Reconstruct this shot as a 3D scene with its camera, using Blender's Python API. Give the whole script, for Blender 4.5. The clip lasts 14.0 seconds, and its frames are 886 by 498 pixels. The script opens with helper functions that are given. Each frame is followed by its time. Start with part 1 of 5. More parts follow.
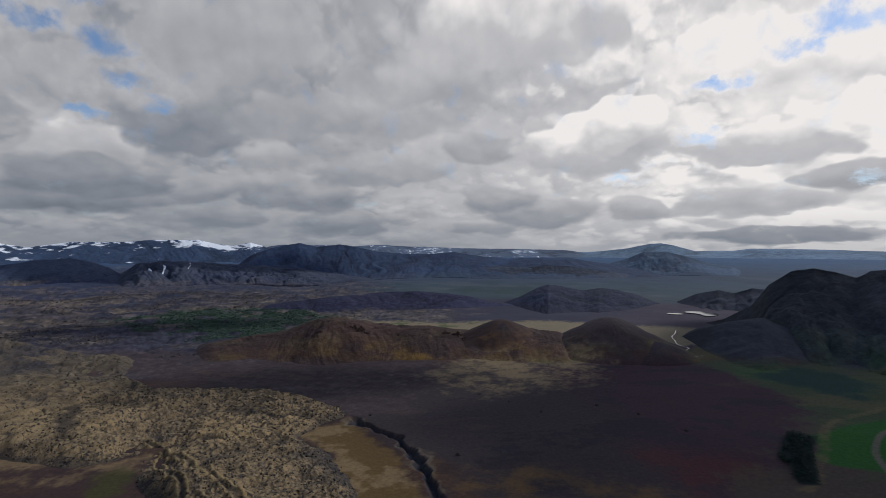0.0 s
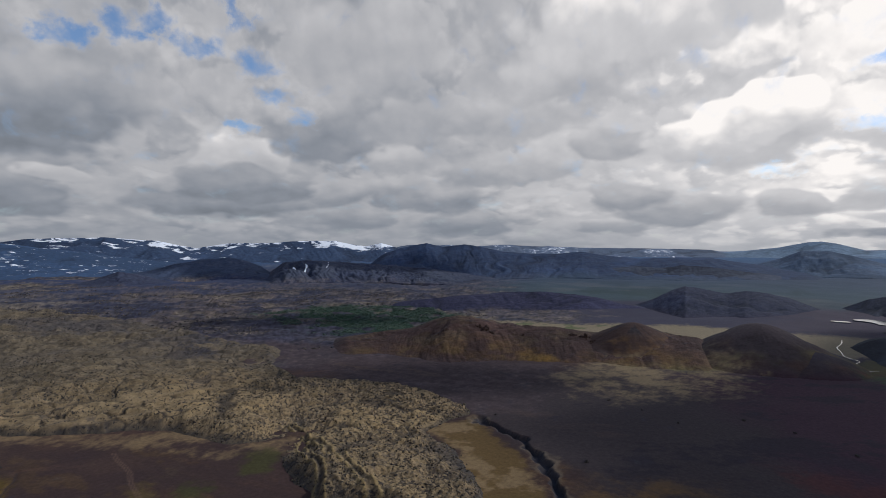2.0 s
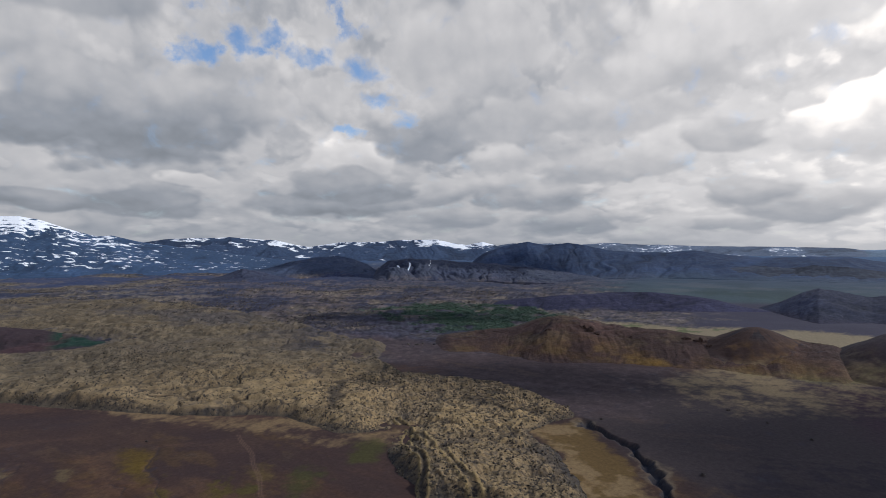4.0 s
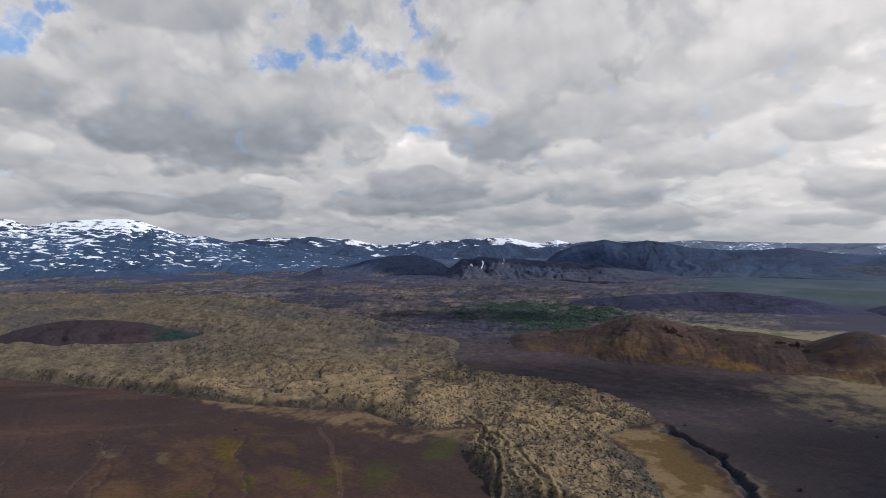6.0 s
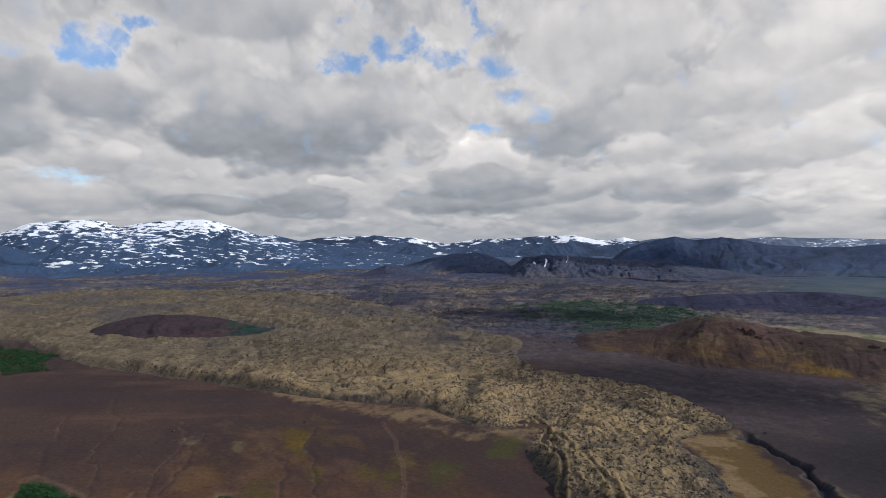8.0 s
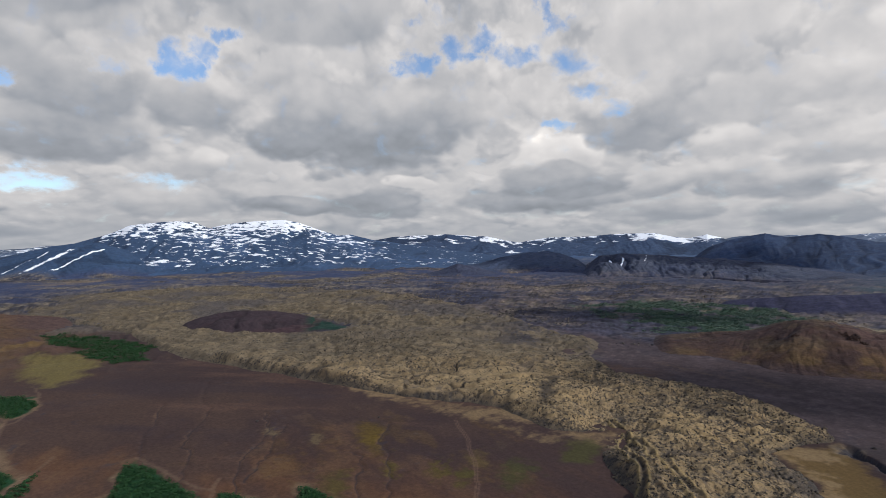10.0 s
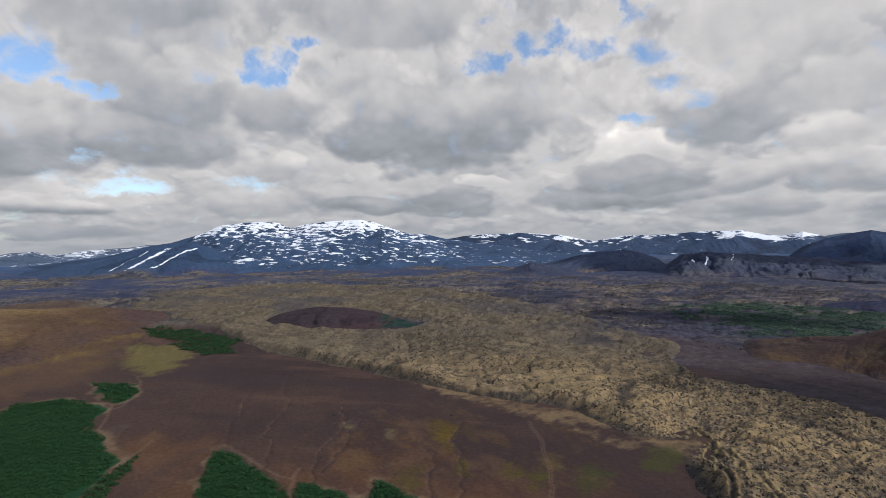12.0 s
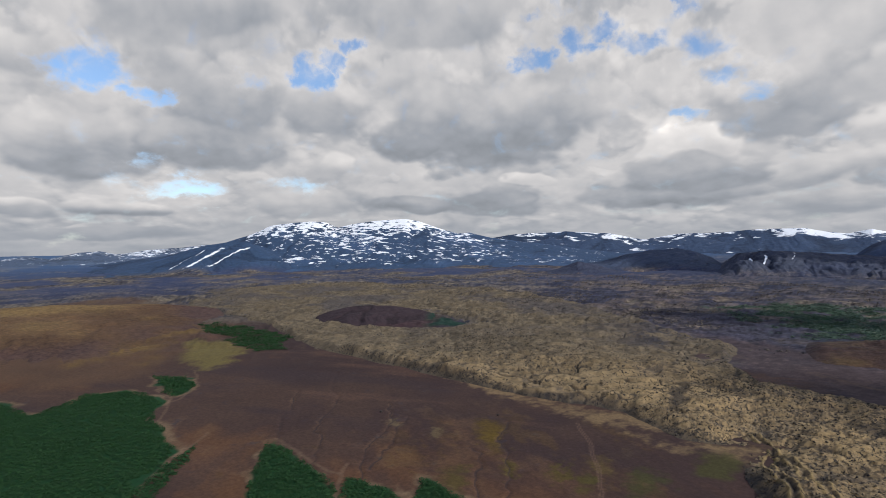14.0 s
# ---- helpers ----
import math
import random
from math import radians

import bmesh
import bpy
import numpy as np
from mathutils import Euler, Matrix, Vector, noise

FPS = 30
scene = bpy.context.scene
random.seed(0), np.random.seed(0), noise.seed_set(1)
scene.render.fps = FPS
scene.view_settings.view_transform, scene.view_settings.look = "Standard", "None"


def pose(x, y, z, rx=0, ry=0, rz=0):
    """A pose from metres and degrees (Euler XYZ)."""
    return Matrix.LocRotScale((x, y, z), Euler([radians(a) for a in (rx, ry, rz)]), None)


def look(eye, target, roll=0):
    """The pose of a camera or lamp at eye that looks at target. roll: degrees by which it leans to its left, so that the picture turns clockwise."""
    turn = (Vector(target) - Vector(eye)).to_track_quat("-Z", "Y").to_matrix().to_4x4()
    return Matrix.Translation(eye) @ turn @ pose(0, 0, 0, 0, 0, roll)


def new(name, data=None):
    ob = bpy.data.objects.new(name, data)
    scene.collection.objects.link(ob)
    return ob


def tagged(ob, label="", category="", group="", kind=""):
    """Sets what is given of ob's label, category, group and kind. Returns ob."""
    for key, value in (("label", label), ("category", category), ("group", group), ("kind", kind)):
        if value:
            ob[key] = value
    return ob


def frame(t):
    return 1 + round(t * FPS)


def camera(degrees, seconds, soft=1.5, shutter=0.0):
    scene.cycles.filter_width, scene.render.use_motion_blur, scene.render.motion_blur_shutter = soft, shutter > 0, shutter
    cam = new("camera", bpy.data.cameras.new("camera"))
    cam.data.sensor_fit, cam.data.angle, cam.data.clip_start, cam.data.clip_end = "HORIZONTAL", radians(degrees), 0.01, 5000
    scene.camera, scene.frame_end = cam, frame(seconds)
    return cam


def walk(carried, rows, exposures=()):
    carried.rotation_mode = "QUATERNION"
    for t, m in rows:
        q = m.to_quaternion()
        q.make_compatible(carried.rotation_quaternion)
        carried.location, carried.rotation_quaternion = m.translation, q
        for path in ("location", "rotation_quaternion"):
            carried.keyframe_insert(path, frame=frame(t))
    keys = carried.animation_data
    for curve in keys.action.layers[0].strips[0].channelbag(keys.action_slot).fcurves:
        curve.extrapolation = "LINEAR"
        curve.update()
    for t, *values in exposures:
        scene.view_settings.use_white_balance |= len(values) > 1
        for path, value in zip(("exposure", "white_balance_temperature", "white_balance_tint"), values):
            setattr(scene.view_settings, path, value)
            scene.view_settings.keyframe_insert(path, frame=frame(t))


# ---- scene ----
# ---- camera ----
EYE = 120.0
cam = camera(78.0, 14.0, soft=0.8)
PATH = [
    # seconds, yaw, pitch, roll, x, y, z above the first place
    (0.0, 0.0, 0.0, 0.0, 0.0, 0.0, 0.0), (0.5, 3.25, -0.01, 0.07, 0.0, 0.4, 0.1), (1.0, 6.56, 0.0, 0.13, -0.1, 0.9, 0.0),
    (1.5, 9.78, 0.0, 0.14, -0.25, 1.5, -0.2), (2.0, 12.97, 0.0, 0.14, -0.4, 1.9, -0.35), (2.5, 16.05, -0.02, 0.13, -0.6, 2.2, -0.5),
    (3.0, 18.84, -0.04, 0.13, -0.85, 2.6, -0.65), (5.5, 29.3, -0.2, 0.38, -1.9, 3.7, -0.85), (6.0, 31.15, -0.22, 0.43, -2.0, 3.9, -0.9),
    (6.5, 32.87, -0.26, 0.48, -2.1, 4.0, -0.95), (7.0, 34.57, -0.29, 0.53, -2.3, 4.2, -1.0), (7.5, 36.13, -0.33, 0.58, -2.5, 4.3, -1.05),
    (8.0, 37.64, -0.36, 0.64, -2.8, 4.5, -1.1), (10.5, 46.8, -0.41, 0.89, -5.0, 6.6, -1.6), (11.0, 48.32, -0.42, 0.92, -5.4, 6.9, -1.7),
    (11.5, 50.32, -0.42, 0.95, -5.8, 7.1, -1.7), (12.0, 52.68, -0.41, 0.97, -6.1, 7.2, -1.75), (12.5, 54.82, -0.4, 0.99, -6.5, 7.4, -1.8),
    (13.0, 56.12, -0.42, 1.01, -6.7, 7.5, -1.8), (13.5, 56.9, -0.43, 1.05, -6.9, 7.55, -1.9), (14.0, 57.44, -0.43, 1.09, -7.1, 7.7, -2.0),
]
walk(cam, [(t, pose(x, y, EYE + z, 90 + p, r, yaw)) for t, yaw, p, r, x, y, z in PATH],
     exposures=[(0.0, -0.75, 5330, 11), (3.0, -0.40, 5400, 11), (8.0, -0.12, 5550, 10.5), (14.0, -0.08, 5580, 10.5)])

# ---- sun and sky ----
SUN_BEARING, SUN_ELEVATION = -60.0, 34.0   # degrees, to the left of +y and above the horizon
SUN = Vector((-math.sin(radians(SUN_BEARING)) * math.cos(radians(SUN_ELEVATION)),
              math.cos(radians(SUN_BEARING)) * math.cos(radians(SUN_ELEVATION)), math.sin(radians(SUN_ELEVATION))))
sun_data = bpy.data.lights.new("sun", "SUN")
sun_data.energy, sun_data.angle, sun_data.color = 3.6, radians(0.8), (1.0, 0.90, 0.74)
sun = new("sun", sun_data)
sun.matrix_world = look(SUN * 3000, (0, 0, 0))


class Nodes:
    """Short hand for building node trees."""

    def __init__(self, tree):
        self.tree = tree
        tree.nodes.clear()

    def put(self, kind, *ins, operation="", clamp=False):
        n = self.tree.nodes.new(kind)
        if operation:
            n.operation = operation
        if clamp:
            n.use_clamp = True
        for i, value in enumerate(ins):
            self.feed(n.inputs[i], value)
        return n

    def feed(self, socket, value):
        if value is None:
            return
        if isinstance(value, bpy.types.Node):
            self.tree.links.new(value.outputs[0], socket)
        elif isinstance(value, bpy.types.NodeSocket):
            self.tree.links.new(value, socket)
        else:
            socket.default_value = value

    def math(self, op, a, b=None, c=None, clamp=False):
        return self.put("ShaderNodeMath", a, b, c, operation=op, clamp=clamp)

    def vec(self, op, a, b=None):
        return self.put("ShaderNodeVectorMath", a, b, operation=op)

    def noise(self, vector, scale, detail=6.0, rough=0.55, warp=0.0):
        n = self.put("ShaderNodeTexNoise")
        for key, value in (("Vector", vector), ("Scale", scale), ("Detail", detail), ("Roughness", rough), ("Distortion", warp)):
            self.feed(n.inputs[key], value)
        return n

    def span(self, value, a, b, c=0.0, d=1.0, smooth=False):
        n = self.put("ShaderNodeMapRange", value, a, b, c, d)
        if smooth:
            n.interpolation_type = "SMOOTHSTEP"
        return n

    def mix(self, f, a, b, blend="MIX"):
        n = self.tree.nodes.new("ShaderNodeMix")
        n.data_type, n.blend_type = "RGBA", blend
        self.feed(n.inputs[0], f), self.feed(n.inputs[6], a), self.feed(n.inputs[7], b)
        return n.outputs[2]


# gaps in the cloud deck: bearing, elevation, half width and half height in degrees, strength
WEST_GAPS = [(90.3, 15.9, 3.0, 1.5, 1), (86.2, 14.4, 1.8, 0.8, 0.9), (84.8, 13.8, 1.4, 0.6, 0.8), (82.4, 5.8, 4.2, 1.0, 0.8), (85.8, 8.0, 1.6, 0.8, 0.45), (70.6, 17.4, 1.8, 1.2, 1), (68.6, 18.2, 1.4, 1.4, 0.9),
             (66.4, 19.9, 1.6, 0.8, 0.9), (77.0, 16.1, 1.8, 0.9, 0.6), (72.0, 6.2, 4.0, 0.6, 0.35)]
NORTH_GAPS = [(48.2, 18.3, 2.0, 1.1, 1), (43.6, 19.8, 2.0, 1.4, 1), (40.2, 20.6, 2.2, 0.8, 0.85), (37.6, 19.2, 2.4, 1.0, 0.8), (45.4, 22.8, 1.8, 0.8, 0.7), (33.6, 22.6, 1.2, 1.6, 0.85), (31.8, 17.8, 2.8, 1.3, 0.75),
              (29.6, 15.2, 2.4, 1.0, 0.7), (33.2, 12.0, 1.7, 0.8, 0.85), (27.6, 13.4, 1.6, 0.8, 0.6)]
SOUTH_GAPS = [(-36.8, 19.0, 3.4, 1.3, 0.85), (-33.6, 17.4, 2.0, 0.8, 0.7), (-27.2, 15.0, 2.4, 0.8, 0.7), (-25.2, 10.4, 2.2, 0.8, 0.55), (-18.7, 6.8, 2.2, 0.7, 0.55), (-38.0, 5.6, 1.6, 0.5, 0.4)]
# heaped clouds: bearing, elevation, half width and half height, light at their head and at their foot
LOW_HEAPS = [(22.3, 3.3, 5.5, 1.7, 0.62, 0.44), (10.7, 2.7, 6.0, 1.6, 0.60, 0.42), (-4.0, 2.2, 3.6, 0.9, 0.84, 0.52), (-9.9, 3.8, 6.0, 2.0, 0.78, 0.50), (-18.8, 4.2, 3.6, 1.6, 0.85, 0.62), (-31.0, 1.3, 9.0, 0.8, 0.56, 0.44),
             (-29.0, 4.6, 7.2, 1.7, 0.90, 0.68), (88.0, 1.5, 9.0, 0.8, 0.52, 0.42), (72.1, 4.4, 5.9, 1.6, 0.62, 0.46), (95.5, 3.6, 3.0, 1.0, 0.76, 0.40), (88.6, 3.8, 4.8, 1.0, 0.80, 0.36), (60.0, 4.3, 7.0, 1.1, 0.50, 0.33),
             (23.6, 5.6, 4.0, 1.6, 0.66, 0.44), (52.0, 4.4, 6.5, 1.6, 0.47, 0.34), (35.2, 4.6, 9.5, 1.7, 0.49, 0.36), (14.4, 5.6, 7.4, 2.2, 0.64, 0.40)]
MIDDLE_HEAPS = [(48.4, 6.5, 2.4, 0.8, 0.78, 0.64), (68.5, 8.2, 3.0, 1.4, 0.74, 0.50), (32.6, 8.9, 4.6, 2.6, 0.92, 0.64), (33.2, 6.4, 7.6, 1.8, 0.48, 0.34), (-6.2, 5.2, 4.6, 1.9, 0.74, 0.50), (7.8, 7.9, 6.6, 1.7, 0.68, 0.50),
                (1.9, 8.9, 4.5, 2.1, 0.80, 0.58), (17.4, 9.4, 4.2, 1.9, 0.74, 0.56), (-37.4, 6.2, 4.2, 1.5, 0.72, 0.56), (-30.9, 9.8, 8.6, 2.2, 0.98, 0.76), (25.4, 11.2, 6.2, 2.7, 0.52, 0.37), (91.0, 9.0, 7.4, 3.6, 0.66, 0.33),
                (80.4, 10.6, 7.6, 3.6, 0.60, 0.33), (-4.2, 10.6, 4.6, 1.7, 0.72, 0.55)]
HIGH_HEAPS = [(6.0, 13.3, 7.4, 2.7, 0.74, 0.60), (14.5, 13.6, 7.6, 2.8, 0.66, 0.52), (1.5, 16.6, 8.0, 2.8, 0.76, 0.63), (-7.5, 21.9, 13.0, 4.0, 0.96, 0.78), (-31.0, 16.4, 8.4, 4.0, 1.08, 0.92), (21.5, 20.0, 9.5, 5.6, 0.70, 0.60),
              (70.2, 13.2, 5.0, 3.0, 0.54, 0.36), (78.6, 14.0, 6.4, 4.0, 0.56, 0.38), (95.4, 16.4, 4.2, 1.9, 0.62, 0.45), (81.5, 22.0, 10.5, 3.4, 0.52, 0.42), (59.5, 22.8, 12.0, 3.2, 0.54, 0.44), (53.0, 12.4, 13.0, 5.4, 0.62, 0.30),
              (-15.2, 10.6, 8.8, 3.4, 1.12, 0.70), (-18.6, 12.4, 4.8, 3.2, 1.18, 0.86)]


def sky():
    world = bpy.data.worlds.new("sky")
    scene.world = world
    world.use_nodes = True
    k = Nodes(world.node_tree)
    way = k.put("ShaderNodeTexCoord").outputs["Generated"]
    x, y, z = k.put("ShaderNodeSeparateXYZ", way).outputs
    bearing = k.math("MULTIPLY", k.math("ARCTAN2", k.math("MULTIPLY", x, -1.0), y), 57.2958)
    elevation = k.math("MULTIPLY", k.math("ARCSINE", z), 57.2958)
    straight = k.put("ShaderNodeCombineXYZ", bearing, elevation, 0.0)
    # forms grow smaller and flatter towards the horizon
    rise = k.math("MULTIPLY", k.math("LOGARITHM", k.math("MULTIPLY_ADD", k.math("MAXIMUM", elevation, 0.0), 0.12, 1.0), 2.71828), 2.7)
    plane = k.put("ShaderNodeCombineXYZ", k.math("MULTIPLY", bearing, 0.1), rise, 0.0)
    ragged = k.vec("SUBTRACT", k.noise(plane, 1.5, 3, 0.45).outputs["Color"], (0.5, 0.5, 0.5))
    size = k.put("ShaderNodeCombineXYZ", k.math("MULTIPLY_ADD", z, 9.0, 5.0), k.math("MULTIPLY_ADD", z, 7.0, 1.6), 0.0)
    spot = k.vec("ADD", straight, k.vec("MULTIPLY", ragged, size))
    torn = k.vec("ADD", straight, k.vec("MULTIPLY", k.vec("SUBTRACT", k.noise(plane, 3.4, 6, 0.6).outputs["Color"], (0.5, 0.5, 0.5)), (9.0, 5.0, 0.0)))

    gaps = None
    for b, e, w, h, s in WEST_GAPS + NORTH_GAPS + SOUTH_GAPS:
        d = k.vec("MULTIPLY", k.vec("SUBTRACT", torn, (b, e, 0)), (1 / w, 1 / h, 0))
        one = k.span(k.vec("LENGTH", d).outputs["Value"], 1.7, 0.2, 0.0, s, smooth=True)
        gaps = one if gaps is None else k.math("MAXIMUM", gaps, one)
    fine, above = k.noise(plane, 2.0, 4, 0.48, 0.1), k.noise(k.vec("ADD", plane, (-0.05, 0.12, 0.0)), 2.0, 4, 0.48, 0.1)

    def billows(scale, shift):
        """Rounded swellings, 0 at their middle."""
        n = k.put("ShaderNodeTexVoronoi")
        n.feature = "SMOOTH_F1"
        bent = k.vec("ADD", plane, k.vec("MULTIPLY", k.vec("SUBTRACT", k.noise(plane, scale * 0.8, 3, 0.5).outputs["Color"], (0.5, 0.5, 0.5)), (0.9 / scale, 0.9 / scale, 0.0)))
        k.feed(n.inputs["Vector"], k.vec("ADD", bent, shift)), k.feed(n.inputs["Scale"], scale), k.feed(n.inputs["Smoothness"], 0.35)
        return n.outputs["Distance"]

    puffs = k.math("ADD", k.math("MULTIPLY", billows(2.4, (0.0, 0.0, 0.0)), 0.30), k.math("MULTIPLY", billows(6.0, (3.0, 1.0, 0.0)), 0.16))
    relief = k.math("SUBTRACT", fine, above)
    sunny = k.span(bearing, 26.0, -40.0, 0.0, 0.44, smooth=True)
    light = k.math("ADD", sunny, k.math("MULTIPLY_ADD", k.noise(plane, 0.6, 3, 0.5), 0.5, 0.37))

    def lay(light, body, tone):
        """Cloud of a tone laid over what is behind it."""
        return k.math("ADD", k.math("MULTIPLY", light, k.math("SUBTRACT", 1.0, body)), k.math("MULTIPLY", tone, body))

    # banks of cloud one before the other, lit at their heads and grey at their feet
    for shift, scale, edge, head, foot, thick in (((3.7, 1.3, 0.0), 2.3, 0.50, 0.72, 0.44, 0.7), ((8.1, 5.2, 0.0), 1.4, 0.52, 0.68, 0.42, 0.65), ((1.9, 9.4, 0.0), 0.9, 0.53, 0.62, 0.42, 0.6)):
        here = k.vec("ADD", plane, shift)
        n = k.noise(here, scale, 5, 0.46, 0.15)
        higher = k.noise(k.vec("ADD", here, (-0.06 / scale, 0.22 / scale, 0.0)), scale, 3, 0.45, 0.15)
        body = k.span(k.math("MULTIPLY_ADD", puffs, -0.3, n), edge - 0.12, edge - 0.03, 0.0, thick, smooth=True)
        tone = k.math("ADD", sunny, k.span(k.math("SUBTRACT", n, higher), -0.09, 0.13, foot, head, smooth=True))
        light = lay(light, body, tone)
    for b, e, w, h, head, foot in LOW_HEAPS + MIDDLE_HEAPS + HIGH_HEAPS:
        d = k.vec("MULTIPLY", k.vec("SUBTRACT", spot, (b, e, 0)), (1 / w, 1 / h, 0))
        far = k.math("MULTIPLY_ADD", puffs, 1.5, k.vec("LENGTH", d).outputs["Value"])
        body = k.span(far, 1.38, 1.14 if head > 0.9 else 1.06, 0.0, 0.9, smooth=True)
        up = k.put("ShaderNodeSeparateXYZ", d).outputs[1]
        tone = k.span(k.math("MULTIPLY_ADD", puffs, -0.9, up), -0.75, 0.55, foot, head, smooth=True)
        light = lay(light, body, tone)
    light = k.math("ADD", light, k.math("MULTIPLY", relief, 0.22))
    light = k.math("ADD", light, k.math("MULTIPLY", k.math("SUBTRACT", fine, 0.5), 0.09))
    light = k.math("ADD", light, k.math("MULTIPLY_ADD", k.math("SUBTRACT", 0.16, puffs), 0.22, 0.025))
    light = k.math("SUBTRACT", light, k.span(elevation, 9.0, 1.0, 0.0, 0.05, smooth=True))
    # thin bright cloud round the gaps
    light = k.math("ADD", light, k.math("MULTIPLY", gaps, 0.14))
    # thick cloud overhead
    light = k.math("MULTIPLY", light, k.span(elevation, 26.0, 42.0, 1.0, 0.30, smooth=True))
    ramp = k.put("ShaderNodeValToRGB", light)
    stops = ramp.color_ramp.elements
    stops[0].position, stops[0].color = 0.0, (0.086, 0.085, 0.083, 1)
    stops[1].position, stops[1].color = 1.0, (1.60, 1.36, 1.07, 1)
    for at, colour in ((0.2, (0.21, 0.21, 0.20, 1)), (0.4, (0.405, 0.387, 0.362, 1)), (0.65, (0.725, 0.645, 0.55, 1)), (0.85, (1.0, 0.875, 0.725, 1))):
        stops.new(at).color = colour
    # towards the horizon the deck fades into pale grey air
    air = k.span(elevation, 0.0, 4.0, 0.45, 0.0, smooth=True)
    clouds = k.mix(air, ramp.outputs[0], (0.36, 0.358, 0.352, 1))
    blue = k.put("ShaderNodeTexSky")
    blue.sky_type, blue.sun_disc = "NISHITA", False
    blue.sun_elevation, blue.sun_rotation = radians(SUN_ELEVATION), radians(-SUN_BEARING)
    blue.dust_density, blue.ozone_density = 0.4, 0.8
    open_sky = k.put("ShaderNodeBackground", blue, 0.15)
    deck = k.put("ShaderNodeBackground", clouds, 1.0)
    cover = k.math("SUBTRACT", k.math("MULTIPLY", gaps, 1.5), k.math("MULTIPLY", k.math("SUBTRACT", k.noise(plane, 3.0, 5, 0.55, 0.3), 0.36), 3.0))
    hole = k.span(cover, -0.25, 1.3, 0.0, 0.95, smooth=True)
    # the deck breaks up overhead, where blue sky looks through
    hole = k.math("MAXIMUM", hole, k.span(elevation, 28.0, 40.0, 0.0, 0.92, smooth=True))
    k.put("ShaderNodeOutputWorld", k.put("ShaderNodeMixShader", hole, deck, open_sky))


sky()

# ---- materials ----
def land_material(name, grain=0.9, broad=0.02, contrast=0.5, bump=0.6, rough=0.95, fine_scale=0.35, specks=0.0, speck_size=0.55):
    """Bare or mossy land: the 'soil' colour of the mesh, broken up by noise at three sizes, with relief."""
    m = bpy.data.materials.new(name)
    m.use_nodes = True
    k = Nodes(m.node_tree)
    where = k.put("ShaderNodeTexCoord").outputs["Object"]
    soil = k.put("ShaderNodeAttribute")
    soil.attribute_name = "soil"
    small, large = k.noise(where, fine_scale, 8, 0.68), k.noise(where, broad, 5, 0.6, 0.4)
    tiny = k.noise(where, grain, 4, 0.7)
    f = k.math("ADD", k.span(small, 0.3, 0.7, 1 - contrast, 1 + contrast), k.span(large, 0.3, 0.7, -contrast * 0.4, contrast * 0.4))
    f = k.math("MULTIPLY", f, k.span(tiny, 0.25, 0.75, 1 - contrast * 0.7, 1 + contrast * 0.7))
    gain = k.put("ShaderNodeCombineColor", f, f, k.math("POWER", f, 0.9))
    colour = k.mix(1.0, soil.outputs["Color"], gain.outputs[0], "MULTIPLY")
    if specks:
        # dark bare stones and creases between the moss
        drawn = k.vec("MULTIPLY", k.put("ShaderNodeVectorRotate", where, (0, 0, 0), (0, 0, 1), 0.6), (0.6, 1.0, 1.0))
        spot = k.math("MULTIPLY_ADD", large, 0.25, k.noise(drawn, speck_size, 4, 0.55, 0.5))
        colour = k.mix(k.span(spot, 0.715, 0.75, 0.0, specks), colour, (0.030, 0.027, 0.025, 1))
    relief = k.put("ShaderNodeBump")
    k.feed(relief.inputs["Strength"], bump), k.feed(relief.inputs["Distance"], 0.8)
    k.feed(relief.inputs["Height"], k.math("ADD", small, tiny))
    b = k.put("ShaderNodeBsdfPrincipled")
    k.feed(b.inputs["Base Color"], colour), k.feed(b.inputs["Roughness"], rough)
    k.feed(b.inputs["Specular IOR Level"], 0.15), k.feed(b.inputs["Normal"], relief)
    k.put("ShaderNodeOutputMaterial", b)
    return m


def snow_material(name, stretch=(0.024, 0.024, 0.085), level=0.5, bump=0.4):
    """Dark rock with snow lying in patches, as much as the mesh's 'snow' asks for."""
    m = bpy.data.materials.new(name)
    m.use_nodes = True
    k = Nodes(m.node_tree)
    where = k.put("ShaderNodeTexCoord").outputs["Object"]
    soil, snow = k.put("ShaderNodeAttribute"), k.put("ShaderNodeAttribute")
    soil.attribute_name, snow.attribute_name = "soil", "snow"
    small = k.noise(where, 0.05, 8, 0.65)
    rock = k.mix(1.0, soil.outputs["Color"], k.put("ShaderNodeCombineColor", *[k.span(small, 0.3, 0.7, 0.75, 1.25)] * 3).outputs[0], "MULTIPLY")
    patch = k.noise(k.vec("MULTIPLY", where, stretch), 1.0, 7, 0.62, 0.6)
    cover = k.math("SUBTRACT", k.math("ADD", patch, snow.outputs["Fac"]), level)
    white = k.span(cover, 0.48, 0.53)
    relief = k.put("ShaderNodeBump")
    k.feed(relief.inputs["Strength"], bump), k.feed(relief.inputs["Distance"], 6.0), k.feed(relief.inputs["Height"], small)
    b = k.put("ShaderNodeBsdfPrincipled")
    k.feed(b.inputs["Base Color"], k.mix(white, rock, (0.82, 0.84, 0.87, 1)))
    k.feed(b.inputs["Roughness"], k.span(white, 0, 1, 0.95, 0.7)), k.feed(b.inputs["Specular IOR Level"], 0.15)
    k.feed(b.inputs["Normal"], relief)
    k.put("ShaderNodeOutputMaterial", b)
    return m


